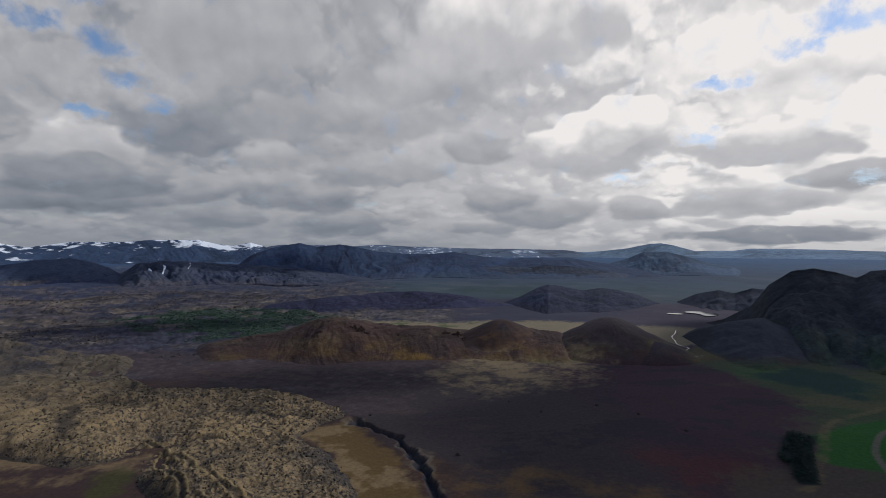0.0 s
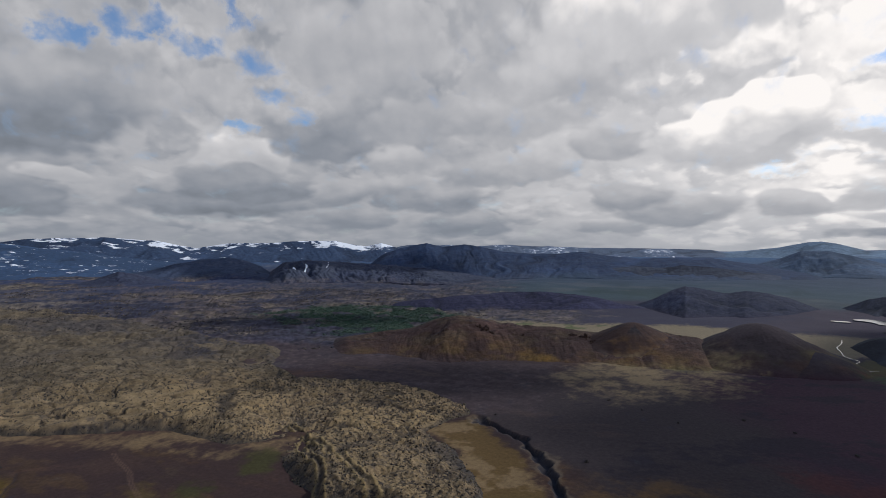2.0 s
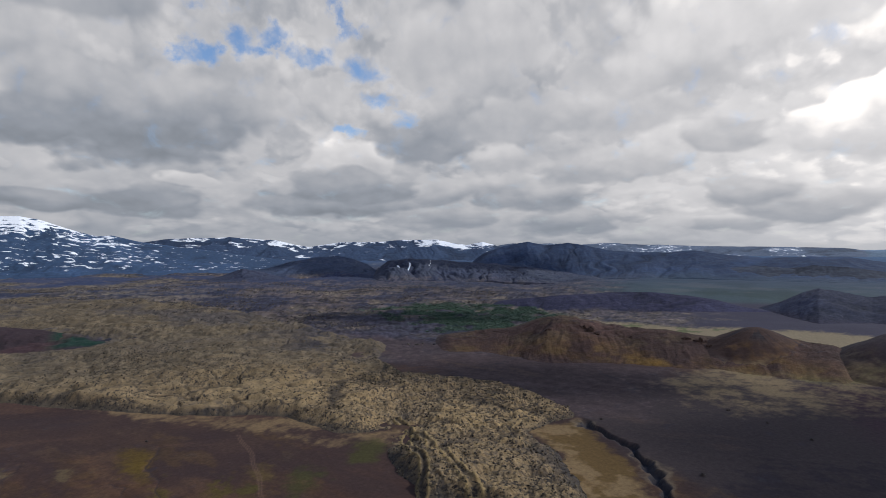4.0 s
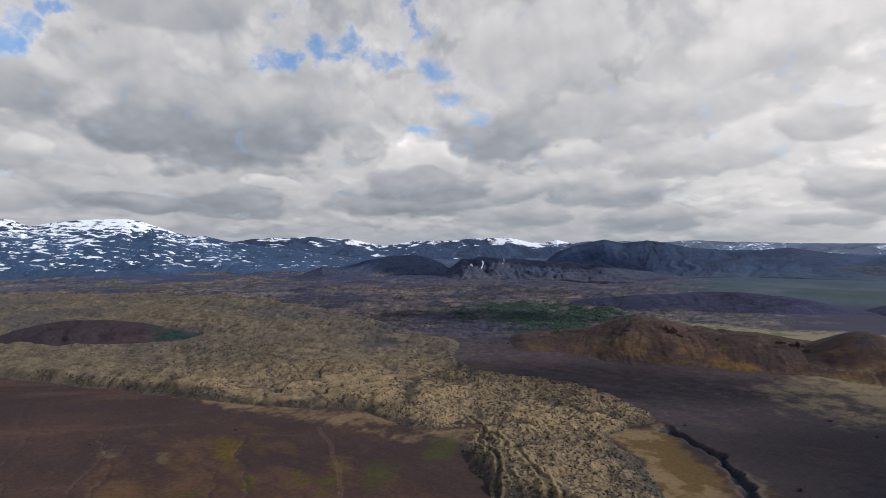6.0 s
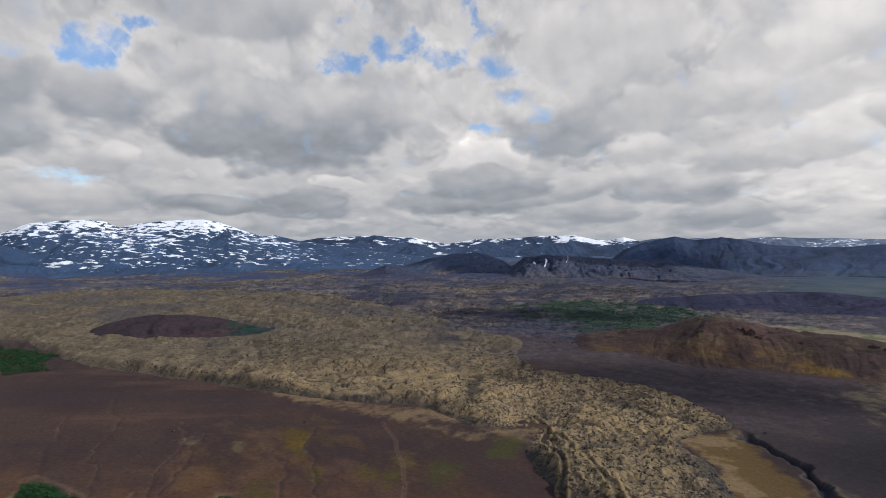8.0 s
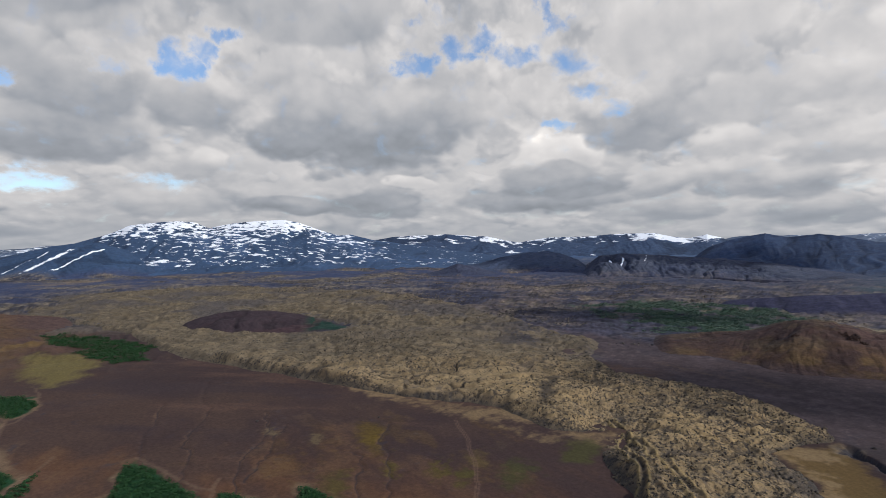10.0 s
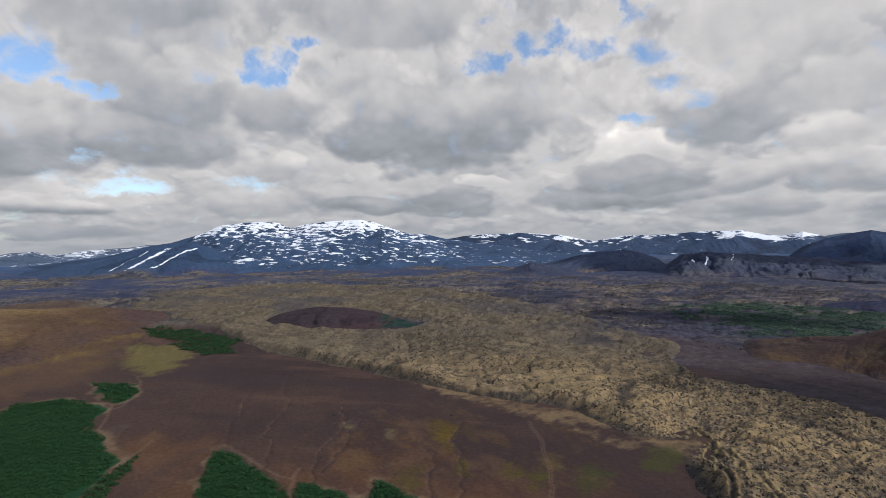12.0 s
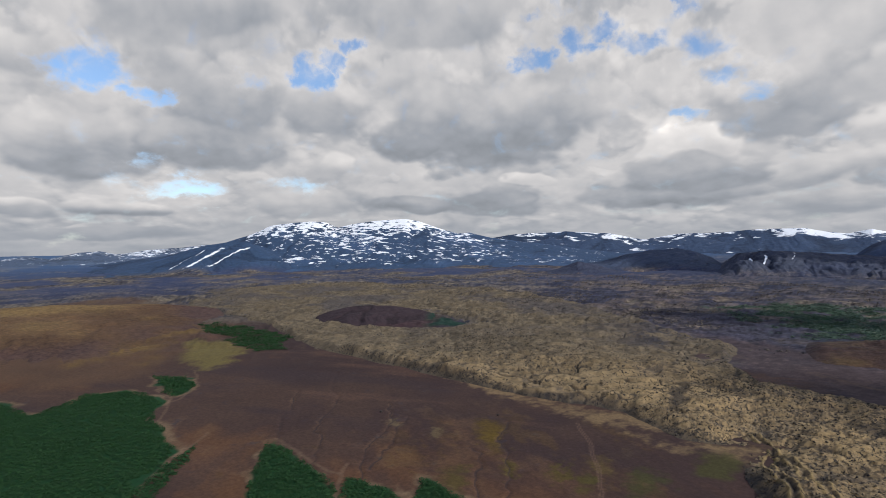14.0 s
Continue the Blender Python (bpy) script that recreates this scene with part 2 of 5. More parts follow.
def island_material(name, dark, light, rough=0.9):
    """Loose pieces, each with its own shade between two colours."""
    m = bpy.data.materials.new(name)
    m.use_nodes = True
    k = Nodes(m.node_tree)
    chance = k.put("ShaderNodeNewGeometry").outputs["Random Per Island"]
    where = k.put("ShaderNodeTexCoord").outputs["Object"]
    patch = k.span(k.noise(where, 0.06, 5, 0.6), 0.35, 0.65, -0.3, 0.3)
    f = k.math("ADD", chance, patch, clamp=True)
    b = k.put("ShaderNodeBsdfPrincipled")
    k.feed(b.inputs["Base Color"], k.mix(f, (*dark, 1), (*light, 1)))
    k.feed(b.inputs["Roughness"], rough), k.feed(b.inputs["Specular IOR Level"], 0.2)
    k.put("ShaderNodeOutputMaterial", b)
    return m


def water_material():
    m = bpy.data.materials.new("still water")
    m.use_nodes = True
    k = Nodes(m.node_tree)
    where = k.put("ShaderNodeTexCoord").outputs["Object"]
    relief = k.put("ShaderNodeBump")
    k.feed(relief.inputs["Strength"], 0.05), k.feed(relief.inputs["Height"], k.noise(where, 0.8, 3))
    b = k.put("ShaderNodeBsdfPrincipled")
    k.feed(b.inputs["Base Color"], (0.03, 0.04, 0.05, 1)), k.feed(b.inputs["Roughness"], 0.08), k.feed(b.inputs["Normal"], relief)
    k.put("ShaderNodeOutputMaterial", b)
    return m


def cloud_material():
    m = bpy.data.materials.new("cloud")
    m.use_nodes = True
    k = Nodes(m.node_tree)
    where = k.put("ShaderNodeTexCoord").outputs["Object"]
    b = k.put("ShaderNodeBsdfPrincipled")
    k.feed(b.inputs["Base Color"], k.mix(k.noise(where, 0.01, 4), (0.8, 0.8, 0.8, 1), (0.9, 0.9, 0.9, 1)))
    k.feed(b.inputs["Roughness"], 1.0), k.feed(b.inputs["Specular IOR Level"], 0.0)
    k.put("ShaderNodeOutputMaterial", b)
    return m


PLAIN = land_material("gravel plain", grain=0.6, broad=0.012, contrast=0.24, bump=0.12)
LAVA = land_material("moss on lava", grain=1.3, broad=0.03, contrast=0.18, bump=0.6, fine_scale=0.5, specks=0.95, speck_size=0.5)
SLOPE = land_material("hill slope", grain=0.3, broad=0.01, contrast=0.4, bump=0.8, fine_scale=0.12)
CINDER = land_material("smooth cinder slope", grain=0.4, broad=0.02, contrast=0.22, bump=0.35, fine_scale=0.15)
FAR = land_material("far slope", grain=0.08, broad=0.004, contrast=0.3, bump=0.7, fine_scale=0.03)
BIRCH = island_material("birch leaves", (0.030, 0.062, 0.046), (0.09, 0.12, 0.085))
SNOWY = snow_material("snow patches on rock")
SNOW_DASHES = snow_material("snow lying in long patches", stretch=(0.017, 0.017, 0.05))
SNOW_FIELDS = snow_material("old snow fields on rock", stretch=(0.009, 0.009, 0.03))
BLOCKS = island_material("lava blocks", (0.022, 0.020, 0.020), (0.13, 0.105, 0.07))
SCRUB = island_material("scrub leaves", (0.014, 0.044, 0.013), (0.021, 0.058, 0.017))
WATER = water_material()
CLOUD = cloud_material()


# ---- shapes of the land ----
def lattice(ix, iy, seed):
    h = (ix.astype(np.int64) * 374761393 + iy.astype(np.int64) * 668265263 + seed * 974711) & 0x7FFFFFFF
    h = ((h ^ (h >> 13)) * 1274126177) & 0x7FFFFFFF
    return ((h ^ (h >> 16)) & 0xFFFFFF) / float(0xFFFFFF)


def grain(x, y, seed=0):
    """Smooth value noise, 0 to 1."""
    ix, iy = np.floor(x), np.floor(y)
    fx, fy = x - ix, y - iy
    fx, fy = fx * fx * fx * (fx * (fx * 6 - 15) + 10), fy * fy * fy * (fy * (fy * 6 - 15) + 10)
    a, b = lattice(ix, iy, seed), lattice(ix + 1, iy, seed)
    c, d = lattice(ix, iy + 1, seed), lattice(ix + 1, iy + 1, seed)
    return (a * (1 - fx) + b * fx) * (1 - fy) + (c * (1 - fx) + d * fx) * fy


def fbm(x, y, size, octaves=5, rough=0.5, seed=0):
    """Fractal noise, about -1 to 1; size: metres of the largest forms."""
    total, weight, amp = 0.0, 0.0, 1.0
    for o in range(octaves):
        c, s = math.cos(o * 1.1), math.sin(o * 1.1)
        f = 2.03 ** o / size
        total = total + amp * (2 * grain((c * x - s * y) * f, (s * x + c * y) * f, seed + o * 17) - 1)
        weight, amp = weight + amp, amp * rough
    return total / weight * 1.6


def ridged(x, y, size, octaves=5, rough=0.5, seed=0):
    """Fractal noise with sharp crests, 0 to 1."""
    total, weight, amp = 0.0, 0.0, 1.0
    for o in range(octaves):
        c, s = math.cos(o * 1.3), math.sin(o * 1.3)
        f = 2.07 ** o / size
        total = total + amp * (1 - np.abs(2 * grain((c * x - s * y) * f, (s * x + c * y) * f, seed + o * 13) - 1) * 1.6)
        weight, amp = weight + amp, amp * rough
    return np.clip(total / weight, 0, 1)


def crease(x, y, size, width, seed=0, gap=0.0):
    """Thin winding lines, 0 to 1, broken off where a second noise is low."""
    wx, wy = x + 0.3 * size * fbm(x, y, size * 0.8, 4, 0.55, seed + 1), y + 0.3 * size * fbm(x, y, size * 0.8, 4, 0.55, seed + 2)
    line = 1 - np.abs(2 * grain(wx / size, wy / size, seed) - 1) / width
    return np.clip(line * 1.6, 0, 1) * step(fbm(x, y, size * 1.1, 3, 0.5, seed + 3), gap - 0.15, gap + 0.15)


def step(v, a, b):
    t = np.clip((v - a) / (b - a), 0, 1)
    return t * t * (3 - 2 * t)


def inside(x, y, outline, wobble=0.0, size=40.0, seed=0):
    """Metres inside an outline (negative outside), with a wobbling edge; far off it only says that it is far."""
    far = 60 + 3 * wobble
    xs, ys = [p[0] for p in outline], [p[1] for p in outline]
    near = (x > min(xs) - far) & (x < max(xs) + far) & (y > min(ys) - far) & (y < max(ys) + far)
    answer = np.full(x.shape, -60.0)
    x, y = x[near], y[near]
    if wobble:
        x, y = x + wobble * fbm(x, y, size, 4, 0.55, seed), y + wobble * fbm(x, y, size, 4, 0.55, seed + 5)
    best = np.full(x.shape, 1e9)
    odd = np.zeros(x.shape, bool)
    for (ax, ay), (bx, by) in zip(outline, outline[1:] + outline[:1]):
        dx, dy = bx - ax, by - ay
        t = np.clip(((x - ax) * dx + (y - ay) * dy) / (dx * dx + dy * dy), 0, 1)
        best = np.minimum(best, np.hypot(x - ax - t * dx, y - ay - t * dy))
        if ay != by:
            odd ^= ((ay > y) != (by > y)) & (x < (bx - ax) * (y - ay) / (by - ay) + ax)
    answer[near] = np.where(odd, best, -best)
    return answer


def smooth_line(line, times=2):
    """Corners of a line cut off, so that it winds."""
    for _ in range(times):
        cut = [line[0]]
        for (ax, ay), (bx, by) in zip(line, line[1:]):
            cut += [(0.75 * ax + 0.25 * bx, 0.75 * ay + 0.25 * by), (0.25 * ax + 0.75 * bx, 0.25 * ay + 0.75 * by)]
        line = cut + [line[-1]]
    return line


def along(x, y, line):
    """Metres from a line of points, up to 40."""
    xs, ys = [p[0] for p in line], [p[1] for p in line]
    near = (x > min(xs) - 40) & (x < max(xs) + 40) & (y > min(ys) - 40) & (y < max(ys) + 40)
    answer = np.full(x.shape, 40.0)
    x, y = x[near], y[near]
    best = np.full(x.shape, 1e9)
    for (ax, ay), (bx, by) in zip(line, line[1:]):
        dx, dy = bx - ax, by - ay
        t = np.clip(((x - ax) * dx + (y - ay) * dy) / (dx * dx + dy * dy), 0, 1)
        best = np.minimum(best, np.hypot(x - ax - t * dx, y - ay - t * dy))
    answer[near] = best
    return answer


def blend(colour, other, f):
    """Colours (n, 3) mixed with another by f."""
    return colour + (np.asarray(other) - colour) * np.clip(f, 0, 1)[..., None]


def fan(bearings, ranges):
    """A grid of places: bearings in degrees to the left of +y, ranges in metres."""
    b, r = np.meshgrid(np.radians(bearings), ranges, indexing="ij")
    return -np.sin(b) * r, np.cos(b) * r


def sheet(name, x, y, z, soil, material, keep=None, snow=None, closed=False):
    """One mesh from a grid of places."""
    n, m = x.shape
    verts = np.stack([x, y, z], -1).reshape(-1, 3)
    ids = np.arange(n * m).reshape(n, m)
    if closed:
        ids = np.vstack([ids, ids[:1]])
    quads = np.stack([ids[:-1, :-1], ids[:-1, 1:], ids[1:, 1:], ids[1:, :-1]], -1).reshape(-1, 4)[:, ::-1]
    soil, snow = soil.reshape(-1, 3), None if snow is None else snow.reshape(-1)
    grey = soil @ np.array([0.3, 0.55, 0.15])
    soil = np.clip(grey[:, None] + (soil - grey[:, None]) * RICH, 0.004, 1)
    if keep is not None:
        quads = quads[keep.reshape(-1)[quads].any(1)]
        used = np.unique(quads)
        back = np.zeros(n * m, np.int64)
        back[used] = np.arange(len(used))
        quads, verts, soil = back[quads], verts[used], soil[used]
        snow = None if snow is None else snow[used]
    mesh = bpy.data.meshes.new(name)
    mesh.vertices.add(len(verts))
    mesh.vertices.foreach_set("co", verts.astype(np.float32).ravel())
    mesh.loops.add(quads.size)
    mesh.loops.foreach_set("vertex_index", quads.astype(np.int32).ravel())
    mesh.polygons.add(len(quads))
    mesh.polygons.foreach_set("loop_start", np.arange(0, quads.size, 4, dtype=np.int32))
    mesh.polygons.foreach_set("use_smooth", np.ones(len(quads), bool))
    mesh.update(calc_edges=True)
    mesh.validate()
    colours = mesh.attributes.new("soil", "FLOAT_COLOR", "POINT")
    colours.data.foreach_set("color", np.hstack([np.clip(soil, 0, 1), np.ones((len(soil), 1))]).astype(np.float32).ravel())
    if snow is not None:
        mesh.attributes.new("snow", "FLOAT", "POINT").data.foreach_set("value", snow.astype(np.float32))
    mesh.materials.append(material)
    return new(name, mesh)


# base colours of the land, and how rich they all are
RICH = 1.3
SCREE = (0.056, 0.037, 0.030)
MAROON = (0.046, 0.024, 0.034)
SUNLIT_OCHRE = (0.17, 0.105, 0.045)
BEIGE = (0.21, 0.155, 0.095)
MOSS = (0.210, 0.162, 0.103)
# haze of distance, put into the colour of far land
HAZE_SLATE = (0.030, 0.042, 0.075)
HAZE_BLUE = (0.07, 0.115, 0.195)

# outlines in plan, metres
LAVA_EDGE = [(-1289, 172), (-1032, 213), (-830, 228), (-700, 221), (-610, 231), (-542, 244), (-480, 258), (-420, 268), (-345, 280),
             (-321, 287), (-296, 296), (-281, 307), (-258, 310), (-233, 303), (-209, 297), (-194, 299), (-182, 303), (-177, 311), (-167, 296), (-157, 276), (-138, 256), (-127, 250), (-116, 235), (-30, 235),
             (-49, 291), (-64, 320), (-87, 349), (-69, 389), (-72, 417), (-121, 450), (-172, 465), (-237, 459), (-300, 520), (-330, 590),
             (-430, 640), (-560, 700), (-760, 800), (-1150, 900), (-1700, 700), (-1750, 300)]
CRATER_HOLE = [(-654, 424), (-737, 340), (-821, 312), (-905, 322), (-960, 400), (-850, 500), (-700, 500)]
GULLY = smooth_line([(-66, 388), (-58, 374), (-46, 364), (-38, 354), (-29, 344), (-21, 330), (-15, 318), (-12, 303), (-7, 288), (-3, 272), (4, 255), (20, 232)])
TRACK = smooth_line([(-262, 272), (-250, 262), (-232, 252), (-218, 238), (-204, 227), (-190, 212), (-180, 203), (-165, 180)])
PATHS = [smooth_line(p) for p in (
    [(-288, 122), (-281, 114), (-269, 109), (-251, 101), (-225, 84)], [(-531, 50), (-500, 58), (-480, 55), (-453, 48), (-430, 42)],
    [(-387, 68), (-372, 60), (-359, 48), (-342, 38), (-326, 28), (-302, 11), (-280, -10)], [(-591, 89), (-540, 84), (-493, 69), (-480, 55)],
    [(-350, 100), (-320, 104), (-286, 107), (-278, 112)])]
RILLS = [smooth_line(p) for p in (
    [(-455, 149), (-409, 127), (-386, 113), (-355, 103), (-323, 99), (-302, 102)], [(-418, 170), (-379, 145), (-360, 130), (-330, 122), (-313, 113), (-291, 103), (-275, 106)],
    [(-338, 188), (-328, 173), (-310, 166), (-296, 152), (-272, 130)], [(-291, 238), (-275, 218), (-258, 206), (-246, 202), (-230, 190), (-206, 166), (-190, 150)],
    [(-373, 192), (-336, 177), (-312, 150), (-296, 138), (-263, 119)], [(-269, 190), (-258, 191), (-240, 176), (-229, 167), (-205, 150)],
    [(-500, 200), (-450, 175), (-430, 172), (-400, 160)])]
GREEN_A = [(-575, -75), (-562, -57), (-502, -31), (-545, -1), (-543, 31), (-485, 53), (-436, 38), (-359, 48), (-328, 26), (-310, 16), (-300, -33), (-420, -110)]
GREEN_B = [(-345, 97), (-316, 102), (-286, 104), (-258, 104), (-236, 92), (-262, 58), (-287, 67), (-316, 81)]
GREEN_C = [(-271, 114), (-249, 125), (-226, 128), (-222, 105), (-246, 100)]
GREEN_D = [(-248, 146), (-230, 149), (-208, 152), (-205, 130), (-227, 127)]
GREEN_E = [(-582, 55), (-562, 78), (-511, 73), (-497, 59), (-528, 55)]
GREEN_F = [(-960, 150), (-841, 200), (-714, 222), (-637, 182), (-647, 160), (-767, 158), (-850, 140)]
GREEN_LAVA = [(-552, 928), (-498, 1076), (-330, 1093), (-201, 975), (-187, 849), (-248, 730), (-350, 734), (-440, 795)]


def far_rise(r):
    """The land climbs gently towards the far country."""
    return 100.0 * np.clip((r - 2900) / 2020, 0, None) ** 1.3


def hummocks(x, y):
    """Broken lava crust, in swells across the way it flowed."""
    r = np.hypot(x, y)
    return ridged(np.arctan2(-x, y) * 900 + 0.1 * r, r * 0.45, 24, 6, 0.66, 14)


def ground_height(x, y):
    r = np.hypot(x, y)
    z = far_rise(r) + 0.9 * fbm(x, y, 120, 5, 0.45, 3) * step(r, 150, 500)
    b = np.degrees(np.arctan2(-x, y))
    rough = step(r, 560, 900) * step(b, -2, 14) * (1 - step(b, 84, 100))
    z = z + rough * (2.4 * fbm(x, y, 70, 6, 0.62, 11) + 3.0 * (ridged(x, y, 55, 4, 0.6, 13) - 0.5) + 5.0 * (hummocks(x, y) - 0.4) + 5.0 * step(r, 900, 1500) * fbm(x, y, 240, 4, 0.5, 12))
    g = gully_distance(x, y)
    z = z - 3.4 * (1 - step(g, 1.3, 3.8)) * step(y, 225, 260) * (1 - step(y, 380, 394))
    for line in RILLS:
        z = z - 0.4 * np.exp(-(along(x + 2.5 * fbm(x, y, 14, 3, 0.5, 21), y + 2.5 * fbm(x, y, 14, 3, 0.5, 22), line) / 1.5) ** 2)
    return z


def gully_distance(x, y):
    wide = 1 + 0.45 * fbm(x, y, 22, 4, 0.55, 23)
    return along(x + 4.5 * fbm(x, y, 16, 4, 0.55, 24), y + 4.5 * fbm(x, y, 16, 4, 0.55, 25), GULLY) / wide


def ground_soil(x, y):
    r = np.hypot(x, y)
    b = np.degrees(np.arctan2(-x, y))
    f1, f2, f3 = fbm(x, y, 90, 6, 0.58, 31), fbm(x, y, 35, 6, 0.62, 32), fbm(x, y, 300, 5, 0.55, 33)
    f4, f5 = fbm(x, y, 13, 5, 0.65, 34), fbm(x, y, 5, 4, 0.65, 35)

    def zone(outline, soft, wobble, size, seed):
        """How much a place belongs to an outline, with a frayed edge."""
        d = inside(x, y, outline, wobble, size, seed)
        return step(d + soft * (0.8 * f4 + 0.5 * f5), -soft, soft)

    c = np.empty(x.shape + (3,))
    c[:] = SCREE
    streak = fbm(x * 0.35 + y * 0.8, y * 0.35 - x * 0.25, 30, 6, 0.62, 36)
    c = blend(c, (0.037, 0.025, 0.024), step(f3 + 0.5 * f1 + 0.4 * streak, -0.3, 0.5) * 0.9)
    c = blend(c, (0.105, 0.058, 0.033), step(0.7 * f1 + 0.6 * streak - 0.5 * f3, 0.0, 0.9) * 0.6)
    c = blend(c, (0.13, 0.09, 0.06), step(streak + 0.3 * f4, 0.3, 0.75) * 0.2)
    c = blend(c, (0.098, 0.054, 0.032), (1 - step(r + 50 * f1 + 20 * f2, 220, 350)) * step(streak + 0.5 * f1, -0.8, 0.6) * 0.55)
    # the black plain to the east
    east = inside(x, y, [(-60, 380), (-12, 300), (10, 262), (60, 200), (400, 200), (420, 480), (260, 590), (40, 590), (-60, 470), (-140, 452), (-90, 420)], 12, 60, 41)
    c = blend(c, (0.046, 0.037, 0.037), step(east + 6 * f4, -10, 12))
    c = blend(c, (0.085, 0.075, 0.056), step(east, 0, 20) * step(f1 + 0.4 * streak, 0.0, 0.8) * (1 - step(x, 60, 160)) * 0.8)
    c = blend(c, MAROON, step(east, 0, 30) * step(x + 40 * f1, 70, 150) * 0.8)
    c = blend(c, (0.032, 0.026, 0.032), step(east, 0, 30) * step(f2 + 0.5 * f1, 0.3, 0.9) * 0.7)
    swash = fbm(x * 0.35 + 0.2 * y, y - 0.25 * x, 34, 6, 0.62, 38)
    c = blend(c, (0.026, 0.022, 0.027), step(east, 0, 20) * step(swash + 0.4 * f4, 0.25, 0.6) * 0.75)
    c = blend(c, (0.080, 0.056, 0.048), step(east, 0, 20) * step(fbm(x * 0.3 - 0.1 * y, y * 0.9, 45, 6, 0.6, 39), 0.25, 0.7) * 0.55)
    # ochre ground, its colour raised to stand for a sunlit strip
    c = blend(c, SUNLIT_OCHRE, zone([(-6, 300), (20, 290), (65, 296), (120, 262), (110, 220), (0, 220)], 14, 12, 40, 42) * step(f2 + 0.5 * streak, -0.5, 0.9) * 0.6)
    c = blend(c, (0.075, 0.030, 0.028), zone([(115, 322), (180, 318), (178, 285), (120, 266)], 12, 10, 30, 43) * 0.7)
    c = blend(c, (0.075, 0.062, 0.045), zone([(140, 262), (250, 380), (330, 420), (420, 380), (300, 200), (100, 205)], 14, 10, 40, 44) * 0.7)
    flat = zone([(290, 600), (354, 560), (592, 735), (720, 800), (600, 450), (400, 330), (300, 250), (232, 285), (262, 372), (277, 402), (287, 467), (270, 560)], 14, 10, 60, 45)
    c = blend(c, (0.050, 0.066, 0.036), flat * 0.9)
    c = blend(c, (0.095, 0.085, 0.05), flat * step(streak + 0.4 * f2, 0.1, 0.7) * 0.6)
    c = blend(c, (0.045, 0.095, 0.035), flat * step(y, 470, 560) * step(fbm(x, y * 0.6, 70, 4, 0.5, 40), -0.2, 0.5) * 0.7)
    c = blend(c, (0.014, 0.036, 0.030), zone([(296, 530), (350, 551), (384, 519), (368, 467), (335, 435), (316, 467)], 8, 8, 30, 48) * 0.95)
    c = blend(c, (0.03, 0.085, 0.022), zone([(241, 350), (274, 370), (313, 386), (370, 400), (300, 280), (237, 290), (221, 299), (215, 311)], 3, 3, 20, 46))
    c = blend(c, (0.13, 0.115, 0.09), (1 - step(along(x, y, smooth_line([(236, 285), (242, 299), (251, 317), (263, 333), (280, 351), (293, 362), (320, 372)])), 1.2, 2.4)) * 0.9)
    c = blend(c, (0.15, 0.12, 0.07), (1 - step(along(x + 3 * f2, y + 3 * f4, smooth_line([(180, 272), (191, 277), (212, 305), (243, 352), (262, 374), (300, 396), (335, 413)])), 1.0, 4.5)) * step(f2 + f4, -0.9, 0.4) * 0.6)
    c = blend(c, (0.012, 0.02, 0.02), zone([(228, 362), (236, 348), (212, 312), (193, 279), (183, 279), (194, 315)], 2, 2, 15, 47))
    # country between the lava and the mountains; blue haze put into its dark soils
    c = blend(c, (0.036, 0.034, 0.050), step(r + 40 * f2, 640, 760) * (1 - step(b, 2, 6)))
    wild = step(r + 60 * f1 + 25 * f2, 560, 680) * step(b + 4 * f2, -4, 3) * (1 - step(b, 54, 60) * (1 - step(r, 900, 1100)))
    old = fbm(x, y, 210, 8, 0.66, 51)
    c = blend(c, (0.033, 0.033, 0.047), wild)
    c = blend(c, (0.098, 0.080, 0.070), wild * step(old + 0.3 * f2, -0.4, -0.1) * (0.45 + 0.55 * step(b, 20, 38)))
    c = blend(c, (0.12, 0.102, 0.08), step(r, 800, 1100) * step(b + 5 * f2, 40, 56) * step(old + 0.3 * f2, -0.55, -0.15))
    c = blend(c, (0.028, 0.027, 0.035), wild * np.maximum(crease(x, y * 0.6, 110, 0.12, 52, -0.1), crease(x, y * 0.6, 46, 0.12, 50, 0.0)) * 0.85)
    hum = hummocks(x, y)
    c = blend(c, (0.021, 0.022, 0.034), wild * step(hum + 0.2 * f3, 0.54, 0.64) * 0.8)
    c = blend(c, (0.14, 0.118, 0.09), wild * step(hum, 0.36, 0.22) * step(old, -0.4, 0.4) * 0.7)
    # purple old lava, painted darker where cloud shade lies on it
    c = blend(c, (0.036, 0.034, 0.046), zone([(-879, 1135), (-450, 832), (-292, 704), (-210, 607), (-247, 500), (-330, 560), (-366, 614), (-490, 650), (-662, 727)], 45, 35, 90, 53)
              * step(old + 0.4 * f2, 0.6, -0.1) * 0.9)
    c = blend(c, (0.054, 0.041, 0.042), zone([(-420, 640), (-240, 480), (-60, 400), (20, 500), (-20, 585), (-200, 600), (-300, 640)], 18, 14, 60, 54) * 0.85)
    bare = zone([(-420, 640), (-240, 480), (-60, 400), (20, 500), (-20, 585), (-200, 600), (-300, 640)], 18, 14, 60, 54)
    c = blend(c, (0.034, 0.030, 0.035), bare * step(ridged(x * 0.7 + 0.5 * y, y * 0.5 - 0.3 * x, 34, 6, 0.66, 78), 0.6, 0.85) * 0.7)
    c = blend(c, (0.12, 0.09, 0.08), bare * step(f4 + 0.6 * f5 + 0.5 * f1, 0.5, 1.3) * 0.25)
    # crust and pits at two sizes
    c = c * (1 + np.clip(wild * (1 - bare) + 0.45 * bare, 0, 1) * np.clip(0.55 * f4 + 0.6 * f5 + 0.3 * f2, -0.7, 1.0))[..., None]
